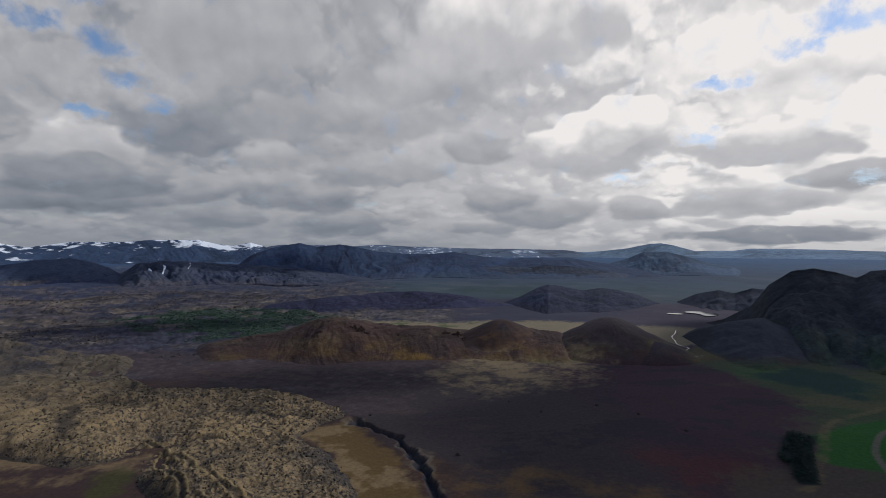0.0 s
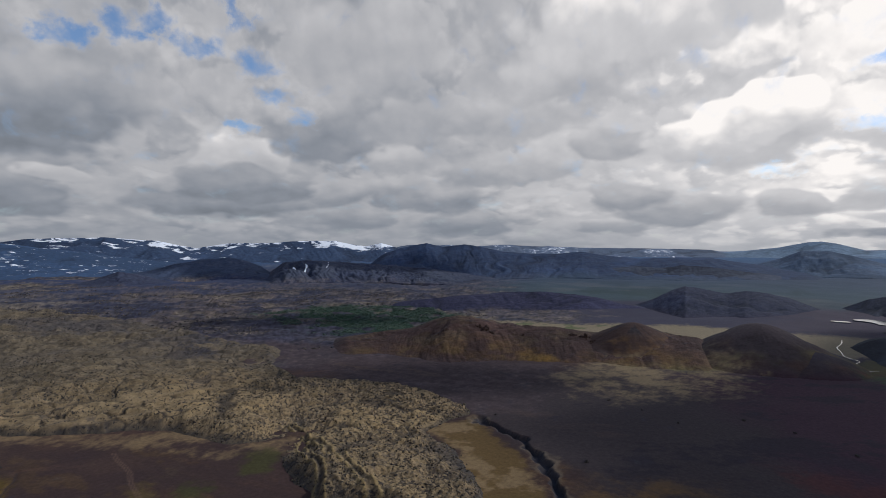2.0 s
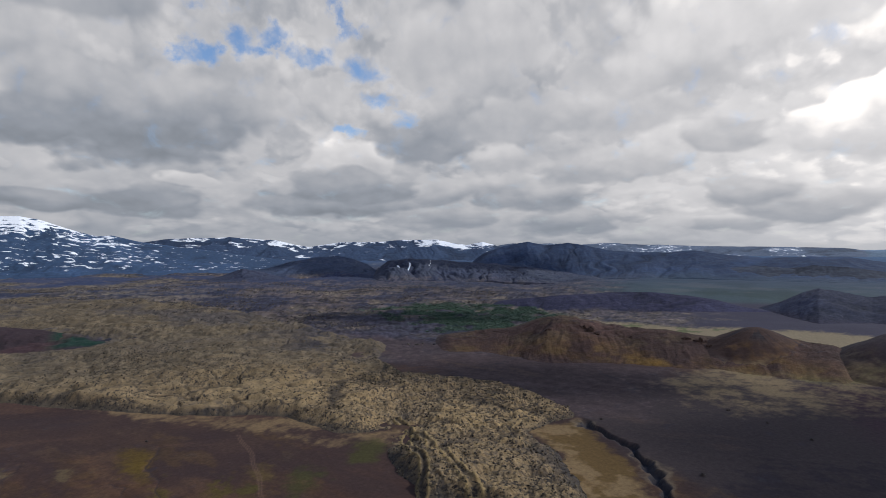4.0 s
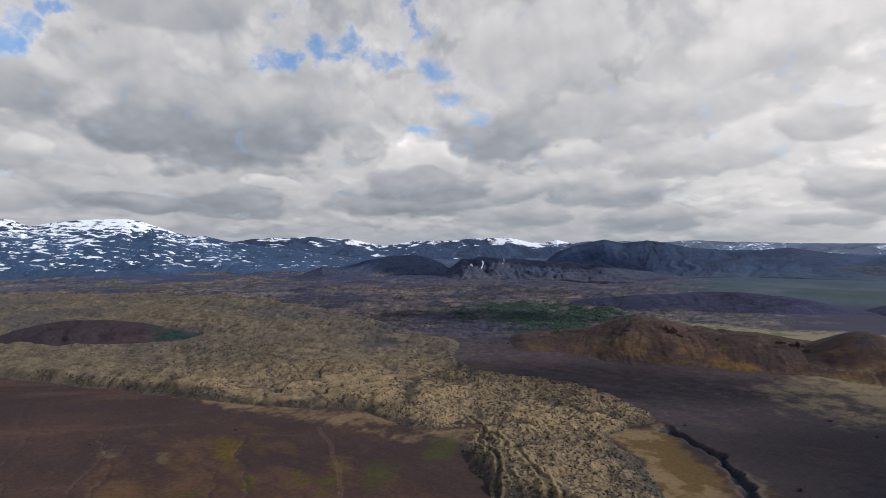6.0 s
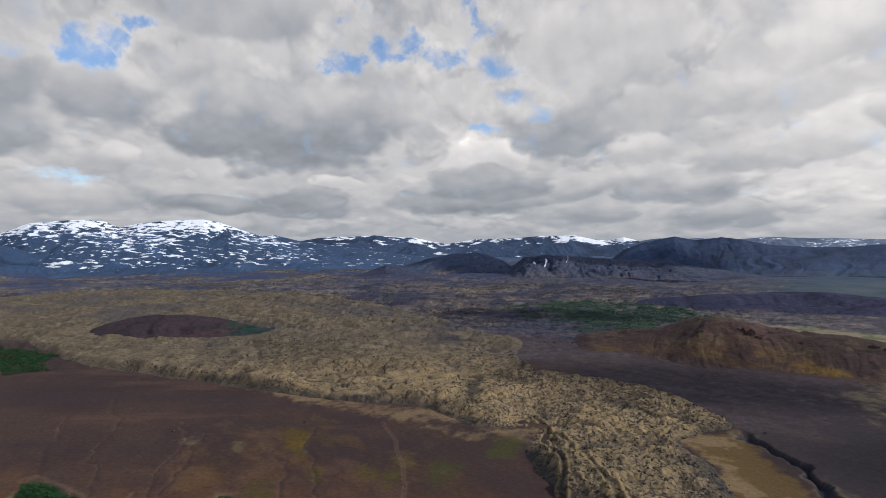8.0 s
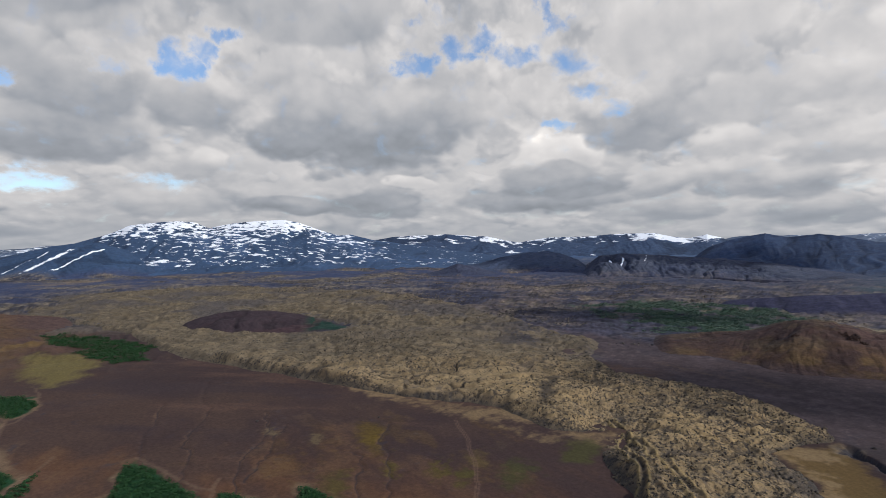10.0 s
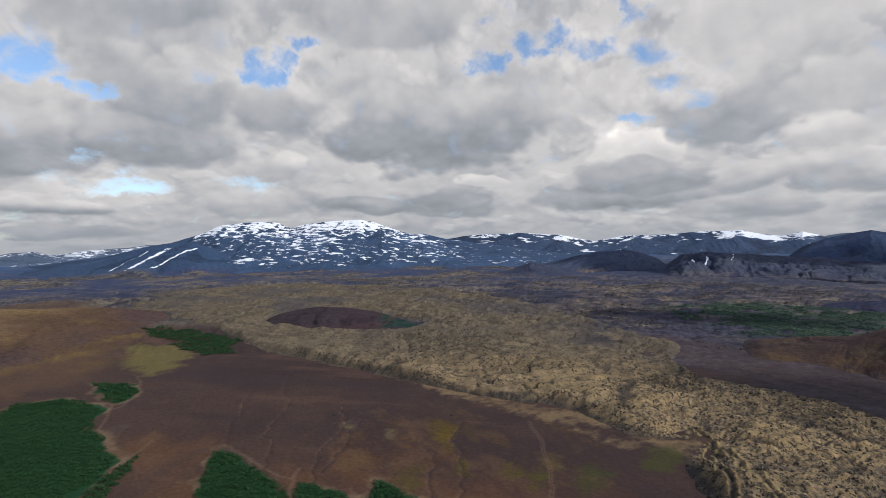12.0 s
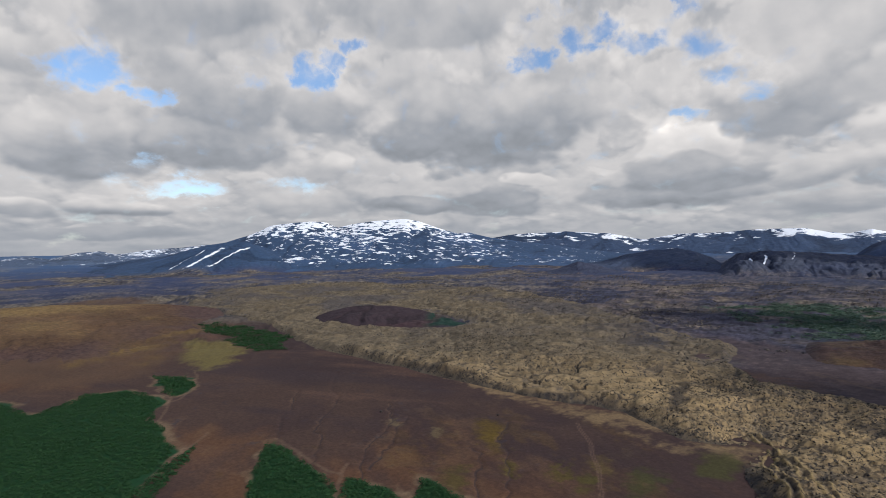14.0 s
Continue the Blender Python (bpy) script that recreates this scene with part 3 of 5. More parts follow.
    green = zone(GREEN_LAVA, 35, 30, 90, 55)
    c = blend(c, (0.022, 0.05, 0.026), green * step(fbm(x, y, 45, 6, 0.66, 56), -0.4, 0.3) * 0.9)
    c = blend(c, (0.20, 0.156, 0.10), zone([(-14, 515), (30, 590), (108, 650), (170, 610), (130, 520), (79, 478), (31, 470)], 26, 16, 40, 57) * step(f2 + 0.7 * f4 + 0.5 * f5, -1.1, 0.5) * 0.9)
    back = zone([(-170, 915), (14, 900), (151, 915), (300, 870), (430, 800), (330, 690), (162, 690), (13, 740), (-110, 760)], 16, 12, 60, 58)
    c = blend(c, (0.19, 0.16, 0.112), back)
    c = blend(c, (0.07, 0.085, 0.04), back * step(fbm(x, y, 22, 5, 0.6, 60), 0.25, 0.6) * (1 - step(x, 40, 120)) * 0.8)
    c = blend(c, (0.085, 0.082, 0.035), zone([(60, 590), (330, 605), (350, 690), (260, 640), (100, 575)], 14, 10, 40, 59) * 0.55)
    c = blend(c, (0.040, 0.025, 0.028), step(inside(x, y, CRATER_HOLE, 20, 60, 82) + 10 * f2, -6, 14) * 0.9)
    c = blend(c, (0.010, 0.030, 0.021), step(inside(x, y, CRATER_HOLE, 20, 60, 82) + 10 * f2, -6, 10) * (1 - step(b + f2, 58.0, 59.4)) * 0.9)
    # green flats in the far east, tinted with blue haze
    flats = step(r + 200 * f3, 1250, 1500) * (1 - step(b + 4 * f1, 2, 10))
    c = blend(c, (0.044, 0.062, 0.068), flats)
    c = blend(c, (0.026, 0.040, 0.036), flats * step(fbm(x, y * 0.35, 160, 6, 0.62, 60), 0.0, 0.5) * 0.8)
    c = blend(c, (0.10, 0.095, 0.085), flats * step(ridged(x * 0.4 + 0.1 * y, y, 300, 5, 0.55, 49), 0.8, 0.95) * 0.6)
    c = blend(c, (0.095, 0.10, 0.095), flats * step(fbm(x, y * 0.7, 260, 5, 0.55, 61), 0.3, 0.8) * 0.6)
    c = blend(c, (0.045, 0.038, 0.050), zone([(280, 880), (420, 1180), (580, 1180), (660, 900), (450, 780)], 40, 30, 90, 62))
    # haze painted on the far country: its soil turns slate blue with distance
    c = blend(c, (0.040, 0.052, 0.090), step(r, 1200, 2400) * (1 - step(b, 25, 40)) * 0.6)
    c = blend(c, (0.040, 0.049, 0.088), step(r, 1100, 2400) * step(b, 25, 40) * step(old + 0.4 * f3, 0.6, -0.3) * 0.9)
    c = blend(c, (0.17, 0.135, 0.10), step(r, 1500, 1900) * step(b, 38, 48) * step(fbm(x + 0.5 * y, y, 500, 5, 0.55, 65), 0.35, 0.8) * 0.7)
    c = blend(c, HAZE_BLUE, step(r, 2600, 4500) * 0.8)
    # western plain: moss, sand and wash
    west = (1 - wild) * step(-x, 100, 160)
    near = 1 - step(-x, 260, 400)
    c = blend(c, (0.12, 0.078, 0.03), west * step(fbm(x * 0.4 + y * 0.9, y * 0.3 - x * 0.2, 26, 6, 0.62, 63) + 0.4 * f5 + 0.3 * f4, 0.40, 0.9) * near * 0.2)
    c = blend(c, (0.13, 0.105, 0.07), west * step(fbm(x * 0.5 + y * 0.8, y * 0.3 - x * 0.3, 26, 6, 0.66, 75), 0.45, 0.9) * near * 0.12)
    # bands of darker sand across the plain
    band = fbm(x * 0.25 + y * 0.15, y - 0.75 * x, 60, 6, 0.6, 79)
    c = blend(c, (0.036, 0.026, 0.027), west * step(band, 0.1, 0.7) * step(-x, 180, 260) * 0.6)
    c = blend(c, (0.092, 0.058, 0.044), west * step(band, -0.35, -0.8) * step(-x, 180, 260) * 0.5)
    # moss drawn out along the wash
    for cx, cy, w, tone in ((-288, 221, 11, (0.105, 0.074, 0.020)), (-266, 206, 8, (0.095, 0.068, 0.022)), (-301, 187, 5, (0.14, 0.11, 0.065)), (-338, 177, 6, (0.15, 0.12, 0.075)), (-230, 189, 6, (0.075, 0.064, 0.020)),
                            (-212, 205, 6, (0.070, 0.062, 0.018)), (-196, 209, 6, (0.062, 0.060, 0.018)), (-180, 232, 9, (0.044, 0.052, 0.018)), (-206, 232, 7, (0.10, 0.075, 0.034)), (-236, 158, 8, (0.070, 0.062, 0.022))):
        far = math.hypot(cx, cy)
        ahead, aside = ((x - cx) * cx + (y - cy) * cy) / far, ((x - cx) * cy - (y - cy) * cx) / far
        g = np.hypot(aside + 2.5 * f2 + 2.5 * f4, 0.42 * ahead + 3 * f2)
        c = blend(c, tone, (1 - step(g + 4 * f5 + 3 * f4, w * 0.1, w * 1.3)) * 0.55)
    sand = zone([(-420, 272), (-345, 286), (-300, 298), (-278, 314), (-235, 310), (-190, 306), (-172, 314), (-170, 296), (-178, 282), (-192, 278), (-215, 278), (-243, 280), (-272, 279), (-301, 276), (-345, 268)], 5, 4, 22, 67)
    c = blend(c, BEIGE, sand * step(f2 + 0.6 * f4 + 0.4 * f5, -0.9, 0.4) * 0.7)
    c = blend(c, (0.046, 0.044, 0.020), zone([(-186, 284), (-178, 298), (-168, 292), (-156, 268), (-172, 262), (-180, 272)], 5, 4, 12, 68) * 0.85)
    shelf = zone([(-90, 349), (-68, 388), (-60, 380), (-46, 350), (-33, 332), (-22, 306), (-10, 278), (-10, 235), (-60, 235), (-60, 290), (-64, 320)], 5, 4, 20, 69)
    c = blend(c, (0.105, 0.072, 0.036), shelf)
    c = blend(c, BEIGE, shelf * step(fbm(x * 0.6 + 0.5 * y, y * 0.6 - 0.5 * x, 17, 5, 0.62, 70), 0.0, 0.45) * 0.75)
    c = blend(c, (0.115, 0.094, 0.046), zone([(-801, 109), (-744, 147), (-640, 151), (-589, 91), (-660, 86)], 10, 12, 40, 71))
    c = blend(c, (0.15, 0.15, 0.05), zone([(-520, 292), (-470, 290), (-460, 275), (-490, 272)], 4, 4, 14, 72))
    hill = inside(x, y, [(-1211, -200), (-1500, -55), (-1600, 75), (-1227, 164), (-908, 179), (-801, 109), (-640, 84), (-600, 19), (-600, -29), (-640, -160)], 30, 90, 73)
    c = blend(c, (0.080, 0.052, 0.036), step(hill + 20 * f2, -40, 30) * 0.8)
    c = blend(c, (0.145, 0.100, 0.046), step(hill + 20 * f2, -20, 40) * step(fbm(x * 0.5 + 0.4 * y, y - 0.2 * x, 90, 6, 0.6, 74), 0.1, 0.8) * 0.65)
    # scrub, with worn pale edges
    for outline, wobble in ((GREEN_A, 5), (GREEN_B, 4), (GREEN_C, 3), (GREEN_D, 3), (GREEN_E, 6)):
        d = inside(x, y, outline, wobble, 22, 76)
        c = blend(c, (0.15, 0.11, 0.075), step(d + 3 * f4, -6, -1) * step(f2 + f4, -0.8, 0.6) * 0.8)
        c = blend(c, (0.016, 0.042, 0.019), step(d, -1, 2))
    # tracks and rills
    for line in PATHS:
        c = blend(c, (0.16, 0.115, 0.085), (1 - step(along(x + 2.0 * f4, y + 2.0 * f2, line), 0.5, 1.8)) * 0.32)
    d = along(x + 0.8 * f4, y, TRACK)
    c = blend(c, (0.125, 0.085, 0.065), (1 - step(np.abs(d - 0.8), 0.2, 0.6)) * 0.35 + (1 - step(d, 0.5, 2.2)) * 0.12)
    for line in RILLS:
        d = along(x + 2.5 * fbm(x, y, 14, 3, 0.5, 21), y + 2.5 * fbm(x, y, 14, 3, 0.5, 22), line)
        c = blend(c, (0.13, 0.085, 0.055), (1 - step(np.abs(d - 1.3), 0.2, 0.9)) * step(f2, 0.0, 0.7) * 0.4)
        c = blend(c, (0.034, 0.026, 0.026), (1 - step(d, 0.2, 0.9)) * step(f1 + f2, -0.9, 0.3) * 0.8)
    g = gully_distance(x, y)
    rim = step(y, 225, 260) * (1 - step(y, 380, 394))
    c = blend(c, (0.16, 0.13, 0.095), (1 - step(g, 4.2, 7.0)) * rim * step(f2 + 0.5 * f4, -0.4, 0.6) * 0.7)
    # shade inside the gully, painted as a dark band
    c = blend(c, (0.040, 0.037, 0.040), (1 - step(g + 0.5 * f4, 2.8, 4.2)) * rim)
    return c


def lava_depth(x, y, wobble=0.0):
    """Metres inside the lava's edge, with the crater left out."""
    return np.minimum(inside(x, y, LAVA_EDGE, wobble * 0.7, 26, 81), -inside(x, y, CRATER_HOLE, wobble, 26, 82))


def ground():
    bearings = np.concatenate([np.arange(-44, 104, 0.135), np.arange(104, 316, 4.0)])
    ranges = np.concatenate([[0.02, 40, 90, 140, 180, 215, 235], 116160 / np.arange(470, 60, -1.15), 116160 / np.arange(60, 23.6, -0.5)])
    x, y = fan(bearings, ranges)
    z = ground_height(x, y) - 12 * step(lava_depth(x, y), 30, 60)
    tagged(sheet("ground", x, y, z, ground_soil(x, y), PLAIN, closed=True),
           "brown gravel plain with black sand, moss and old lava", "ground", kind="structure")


ground()


# ---- lava field ----
LEVEES = [smooth_line(p) for p in ([(-178, 333), (-166, 323), (-159, 308), (-154, 295), (-141, 280), (-130, 270), (-122, 256), (-113, 238)],
                                   [(-160, 314), (-151, 310), (-139, 298), (-132, 287), (-119, 278), (-103, 261), (-88, 243)])]


def lava_height(x, y):
    d = lava_depth(x, y, 3.5)
    gentle = np.exp(-((x + 180) ** 2 + (y - 305) ** 2) / 55 ** 2)
    top = (7.0 * step(d, -1.5, 12 + 16 * gentle) * (1 - 0.35 * gentle) + 2.5 * step(d, 10, 60)) * (1 - 0.5 * step(np.hypot(x, y), 480, 700))
    hump = 4.2 * fbm(x, y, 85, 4, 0.5, 82) + 2.4 * (ridged(x, y, 34, 3, 0.45, 83) - 0.5)
    flow = fbm(x * 0.9 + 0.45 * y, (y * 0.9 - 0.45 * x) * 0.32, 9, 4, 0.6, 87)
    lump = 0.5 * (np.abs(fbm(x, y, 3.4, 3, 0.6, 84)) - 0.3) + 0.35 * fbm(x, y, 1.6, 2, 0.6, 85) + 0.4 * flow
    broken = lava_broken(x, y)
    crack = lava_cracks(x, y)
    hump = hump + 3.0 * (lava_mounds(x, y) - 0.3) + 1.2 * (lava_mounds(x, y, 6.5, 99) - 0.3) * (0.4 + 0.6 * broken)
    z = top + (hump + lump * (0.15 + 0.85 * broken) - (1.6 - 0.9 * broken) * crack) * step(d, -2, 14)
    for line in LEVEES:
        g = along(x + 2 * fbm(x, y, 20, 3, 0.5, 88), y, line)
        z = z + (0.7 * np.exp(-((g - 2.4) / 0.9) ** 2) - 0.6 * np.exp(-(g / 1.0) ** 2))
    return d, z - 0.8


def lava_mounds(x, y, size=17.0, seed=98):
    """Rounded mounds with sharp valleys between, drawn out the way the lava flowed; 0 in the valleys."""
    return np.abs(fbm(x * 0.8 - 0.5 * y, (y * 0.8 + 0.5 * x) * 0.55, size, 3, 0.5, seed))


def lava_broken(x, y):
    """Where the crust is broken into rubble: the young lobe and the fronts."""
    return np.clip(step(x + 45 * fbm(x, y, 80, 4, 0.55, 89), -330, -190) + 0.8 * step(fbm(x, y, 130, 4, 0.55, 96), 0.25, 0.6), 0, 1)


def lava_cracks(x, y):
    flow = crease(x * 0.8 + 0.5 * y, (y * 0.8 - 0.5 * x) * 0.6, 60, 0.09, 86, -0.15)
    return np.maximum.reduce([flow, 0.9 * crease(x, y, 38, 0.08, 90, -0.1), 0.9 * crease(x, y, 17, 0.10, 94, 0.0)])


def lava_field():
    bearings = np.arange(2, 86, 0.085)
    ranges = np.concatenate([116160 / np.arange(480, 125, -0.8), 116160 / np.arange(125, 65, -0.45)])
    x, y = fan(bearings, ranges)
    d, z = lava_height(x, y)
    r = np.hypot(x, y)
    z = z + ground_height(x, y) * step(r, 500, 900) * 0.7
    c = np.empty(x.shape + (3,))
    c[:] = MOSS
    f, q, n = fbm(x, y, 60, 6, 0.6, 91), fbm(x, y, 4.0, 4, 0.68, 92), fbm(x, y, 1.5, 2, 0.6, 95)
    c = blend(c, (0.285, 0.217, 0.130), step(f + 0.4 * q, 0.0, 0.7) * 0.75)
    broken = lava_broken(x, y)
    c = blend(c, (0.10, 0.085, 0.068), step(q, 0.1, 0.6) * (0.08 + 0.27 * broken))
    c = blend(c, (0.042, 0.037, 0.034), step(q + 0.7 * n, 0.5, 0.75) * (0.2 + 0.5 * broken))
    c = blend(c, (0.075, 0.066, 0.06), step(f + 0.7 * q, -0.3, -1.0) * 0.7)
    c = blend(c, (0.040, 0.034, 0.030), lava_cracks(x, y) * (0.95 - 0.3 * broken))
    c = blend(c, (0.034, 0.030, 0.028), (1 - step(lava_mounds(x, y) + 0.03 * q, 0.02, 0.07)) * step(f, -0.5, 0.3) * 0.9)
    c = blend(c, (0.036, 0.032, 0.030), (1 - step(lava_mounds(x, y, 6.5, 99) + 0.04 * q, 0.02, 0.09)) * (0.15 + 0.6 * broken))
    # shaded steep front, painted dark grey along the edge
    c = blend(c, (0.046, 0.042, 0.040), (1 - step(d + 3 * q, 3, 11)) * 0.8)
    for line in LEVEES:
        g = along(x + 2 * fbm(x, y, 20, 3, 0.5, 88), y, line)
        c = blend(c, (0.24, 0.185, 0.10), np.exp(-((g - 2.6) / 0.9) ** 2) * 0.6)
        c = blend(c, (0.036, 0.032, 0.028), np.exp(-(g / 0.9) ** 2) * 0.6)
    c = blend(c, (0.108, 0.090, 0.066), step(r + 60 * f, 430, 650) * 0.85)
    crust = fbm(x * 0.8 + 0.5 * y, (y * 0.8 - 0.5 * x) * 0.5, 11, 5, 0.66, 97)
    c = c * (1 + (0.25 + 0.75 * step(r, 380, 560)) * np.clip(0.32 * crust + 0.25 * q, -0.6, 0.6))[..., None]
    c = blend(c, (0.075, 0.067, 0.064), step(r, 550, 900) * step(fbm(x, y, 140, 7, 0.65, 93), -0.1, 0.5) * 0.8)
    c = blend(c, (0.045, 0.042, 0.048), step(r + 60 * f, 560, 720) * (1 - step(np.degrees(np.arctan2(-x, y)) + 4 * f, 36, 46)) * step(f + 0.5 * q, -0.4, 0.4))
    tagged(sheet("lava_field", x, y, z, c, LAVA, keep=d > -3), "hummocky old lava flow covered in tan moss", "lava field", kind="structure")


lava_field()


# ---- hills and mountains ----
def ridge(name, label, category, crest, rc, front, back, soil, material, detail=0.12, gully=60.0, lift=0.0, sharp=1.25, seed=0,
          wander=0.08, steps=(0.1, 90), snow=None, paint=None, down=25.0, run=0.5, craggy=0.25, dome=1.0, rocks=0.0, bulge=0.6):
    """A hill or range: its crest rises over the bearings to the elevations given, at about rc metres; front and back are the depths of its slopes."""
    bs, es = np.array([p[0] for p in crest][::-1]), np.array([p[1] for p in crest][::-1])
    bearings = np.arange(bs[0], bs[-1] + steps[0], steps[0])
    u = np.linspace(-1, 1, steps[1])
    u = np.sign(u) * np.abs(u) ** 1.3
    bg, ug = np.meshgrid(bearings, u, indexing="ij")
    px = np.radians(bg) * rc
    mid = rc * (1 + wander * fbm(px, px * 0, rc * 0.35, 3, 0.5, seed))
    top = EYE + mid * np.tan(np.radians(np.interp(bg, bs, es)))
    deep = np.clip((top - far_rise(mid)) / max(top.max() - far_rise(rc), 1.0), 0.06, 1) ** bulge if rc < 2000 else 1.0
    r = mid + np.where(ug < 0, ug * front, ug * back) * deep
    x, y = -np.sin(np.radians(bg)) * r, np.cos(np.radians(bg)) * r
    base = far_rise(r) - 3 + lift
    wide = bs[-1] - bs[0]
    ends = step(bg, bs[0], bs[0] + 0.08 * wide) * (1 - step(bg, bs[-1] - 0.08 * wide, bs[-1]))
    rise = np.maximum(top - base, -3) * ends - 2 * (1 - ends)
    shape = (1 - np.abs(ug) ** dome) ** sharp
    warp = fbm(x, y, gully * 2.2, 4, 0.55, seed + 6) * gully * 0.5
    cut = ridged(px + 0.25 * r + warp, r * run + warp * run * 2, gully, 6, 0.6, seed + 3)
    lump = fbm(x, y, gully * 1.6, 5, 0.55, seed + 9)
    z = base + rise * shape
    z = z - rise * detail * 2.2 * (cut - 0.35) * np.abs(ug) ** 0.6 * (1 - np.abs(ug)) ** 0.5 * 1.5 + rise * detail * lump * (1 - np.abs(ug)) * np.abs(ug) ** 0.4
    z = z + rise * detail * craggy * fbm(px, px * 0 + ug * 30, gully * 0.7, 4, 0.6, seed + 4) * (1 - np.abs(ug)) ** 4
    if rocks:
        z = z + rocks * (ridged(x, y, 22, 5, 0.62, seed + 12) - 0.5) * step(1 - np.abs(ug), 0.4, 0.75) * step(lump, -0.4, 0.3)
    z = np.where(np.abs(ug) >= 1, base - down, z)
    c = np.empty(x.shape + (3,))
    c[:] = soil
    # shade put into the soil colour: gullies darker, swells lighter
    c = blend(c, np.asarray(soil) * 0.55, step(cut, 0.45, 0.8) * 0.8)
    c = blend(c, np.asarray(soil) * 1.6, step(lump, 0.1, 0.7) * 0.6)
    if paint:
        c = paint(c, x, y, z, bg, ug, cut, lump, rise)
    if rc < 3600:
        own = step(np.abs(ug) + 0.12 * lump, 1.0, 0.72) * (1 - step(np.abs(bg - (bs[0] + bs[-1]) / 2), 0.42 * wide, 0.5 * wide))
        c = blend(ground_soil(x, y), c, own) if np.ndim(own) else c
    s = snow(x, y, z, bg, ug, cut, lump) if snow else None
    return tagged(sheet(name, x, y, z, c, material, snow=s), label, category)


def part_of(parent, ob):
    """Makes a piece of land a part of a larger one."""
    ob.parent = parent
    del ob["category"]
    return ob


def crater_paint(c, x, y, z, b, u, cut, lump, rise):
    h = np.clip(1 - np.abs(u), 0, 1)
    patch = np.exp(-((b - 2.0) / 3.2) ** 2) + 0.45 * np.exp(-((b - 9.0) / 2.2) ** 2) + 0.6 * np.exp(-((b + 6.8) / 2.0) ** 2) + 0.28
    dust = fbm(x, y, 26, 5, 0.6, 102)
    c = blend(c, (0.058, 0.044, 0.030), step(dust, -0.1, 0.6) * step(u, 0.1, -0.1) * 0.6)
    c = blend(c, (0.155, 0.098, 0.036), np.clip(patch, 0, 1) * step(lump + 0.5 * dust, -0.6, 0.6) * (1 - step(h + 0.12 * lump + 0.1 * dust, 0.25, 0.75)) * step(u, 0.1, -0.1) * 0.9)
    c = blend(c, (0.022, 0.020, 0.026), step(ridged(x, y, 22, 5, 0.62, 113), 0.62, 0.8) * step(h, 0.35, 0.7) * step(lump, -0.4, 0.3) * 0.9)
    return blend(c, (0.10, 0.095, 0.05), step(h, 0.9, 1.0) * step(u, -0.05, 0.1) * 0.6)


CRATER_RIDGE = [(26, -9.9), (25.1, -9.24), (20.6, -8.74), (16.35, -8.15), (14.6, -7.7), (12.8, -7.2), (11.33, -7.02), (9.9, -7.15), (8.46, -7.36), (6.5, -7.6), (4.4, -7.88), (1.42, -7.95), (-0.95, -8.29),
                (-3.31, -8.4), (-5.5, -8.2), (-8.5, -8.2), (-10.8, -8.35), (-12.6, -8.45), (-13.6, -8.8), (-15, -9.6)]
crater_ridge = ridge("crater_ridge", "brown and ochre crater ridge with dark crags along its rim", "hill", CRATER_RIDGE, 705, 135, 90,
      (0.044, 0.029, 0.026), SLOPE, 0.13, 60, seed=101, wander=0.05, steps=(0.07, 120), paint=crater_paint, sharp=1.25, craggy=0.5, dome=1.5, rocks=3.2, bulge=0.2)


def cone_hill(name, label, bearing, r, top, wide, deep, soil, material, seed=0, paint=None):
    """A round volcanic cone with soft gullies, standing on the plain."""
    cx, cy = -math.sin(radians(bearing)) * r, math.cos(radians(bearing)) * r
    a, rho = np.meshgrid(np.radians(np.arange(0, 360, 1.5)), np.linspace(0, 1, 90), indexing="ij")
    side, ahead = wide * rho * np.cos(a), deep * rho * np.sin(a)
    c, s = math.cos(radians(bearing)), math.sin(radians(bearing))
    x, y = cx + side * c - ahead * s, cy + side * s + ahead * c
    x, y = x + 6 * rho * fbm(x, y, 60, 3, 0.5, seed), y + 6 * rho * fbm(x, y, 60, 3, 0.5, seed + 1)
    cut = ridged(np.cos(a) * 70 + 0.25 * side, np.sin(a) * 70 + 0.25 * ahead, 34, 5, 0.6, seed + 2)
    lump = fbm(x, y, 40, 5, 0.55, seed + 3)
    soft = (np.sqrt(rho ** 2 + 0.05) - 0.2236) / 0.8011
    z = top * (1 - soft) ** 1.15 * (1 + 0.10 * lump * rho) - top * 0.04 * (cut - 0.4) * rho * (1 - rho) * 2 - 1.5 * step(rho, 0.9, 1.0)
    z = z + ground_height(x, y) * step(rho, 0.6, 1.0) - 4 * step(rho, 0.985, 1.0)
    colour = np.empty(x.shape + (3,))
    colour[:] = soil
    # same soil, darkened in gullies and lightened on swells like relief shading
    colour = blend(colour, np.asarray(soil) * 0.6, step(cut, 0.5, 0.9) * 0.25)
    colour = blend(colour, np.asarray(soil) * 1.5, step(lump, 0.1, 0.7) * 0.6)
    if paint:
        colour = paint(colour, x, y, rho, cut, lump)
    colour = blend(colour, ground_soil(x, y), step(rho + 0.2 * lump, 0.5, 0.95))
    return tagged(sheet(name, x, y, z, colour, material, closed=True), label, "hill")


def ochre_flank(c, x, y, rho, cut, lump):
    c = blend(c, (0.125, 0.078, 0.040), step(lump + fbm(x, y, 30, 5, 0.6, 106), -0.2, 1.0) * step(rho, 0.3, 0.6) * 0.8)
    return blend(c, (0.024, 0.022, 0.025), step(cut + 0.3 * lump, 0.45, 0.65) * (1 - step(rho, 0.25, 0.5)) * 0.85)


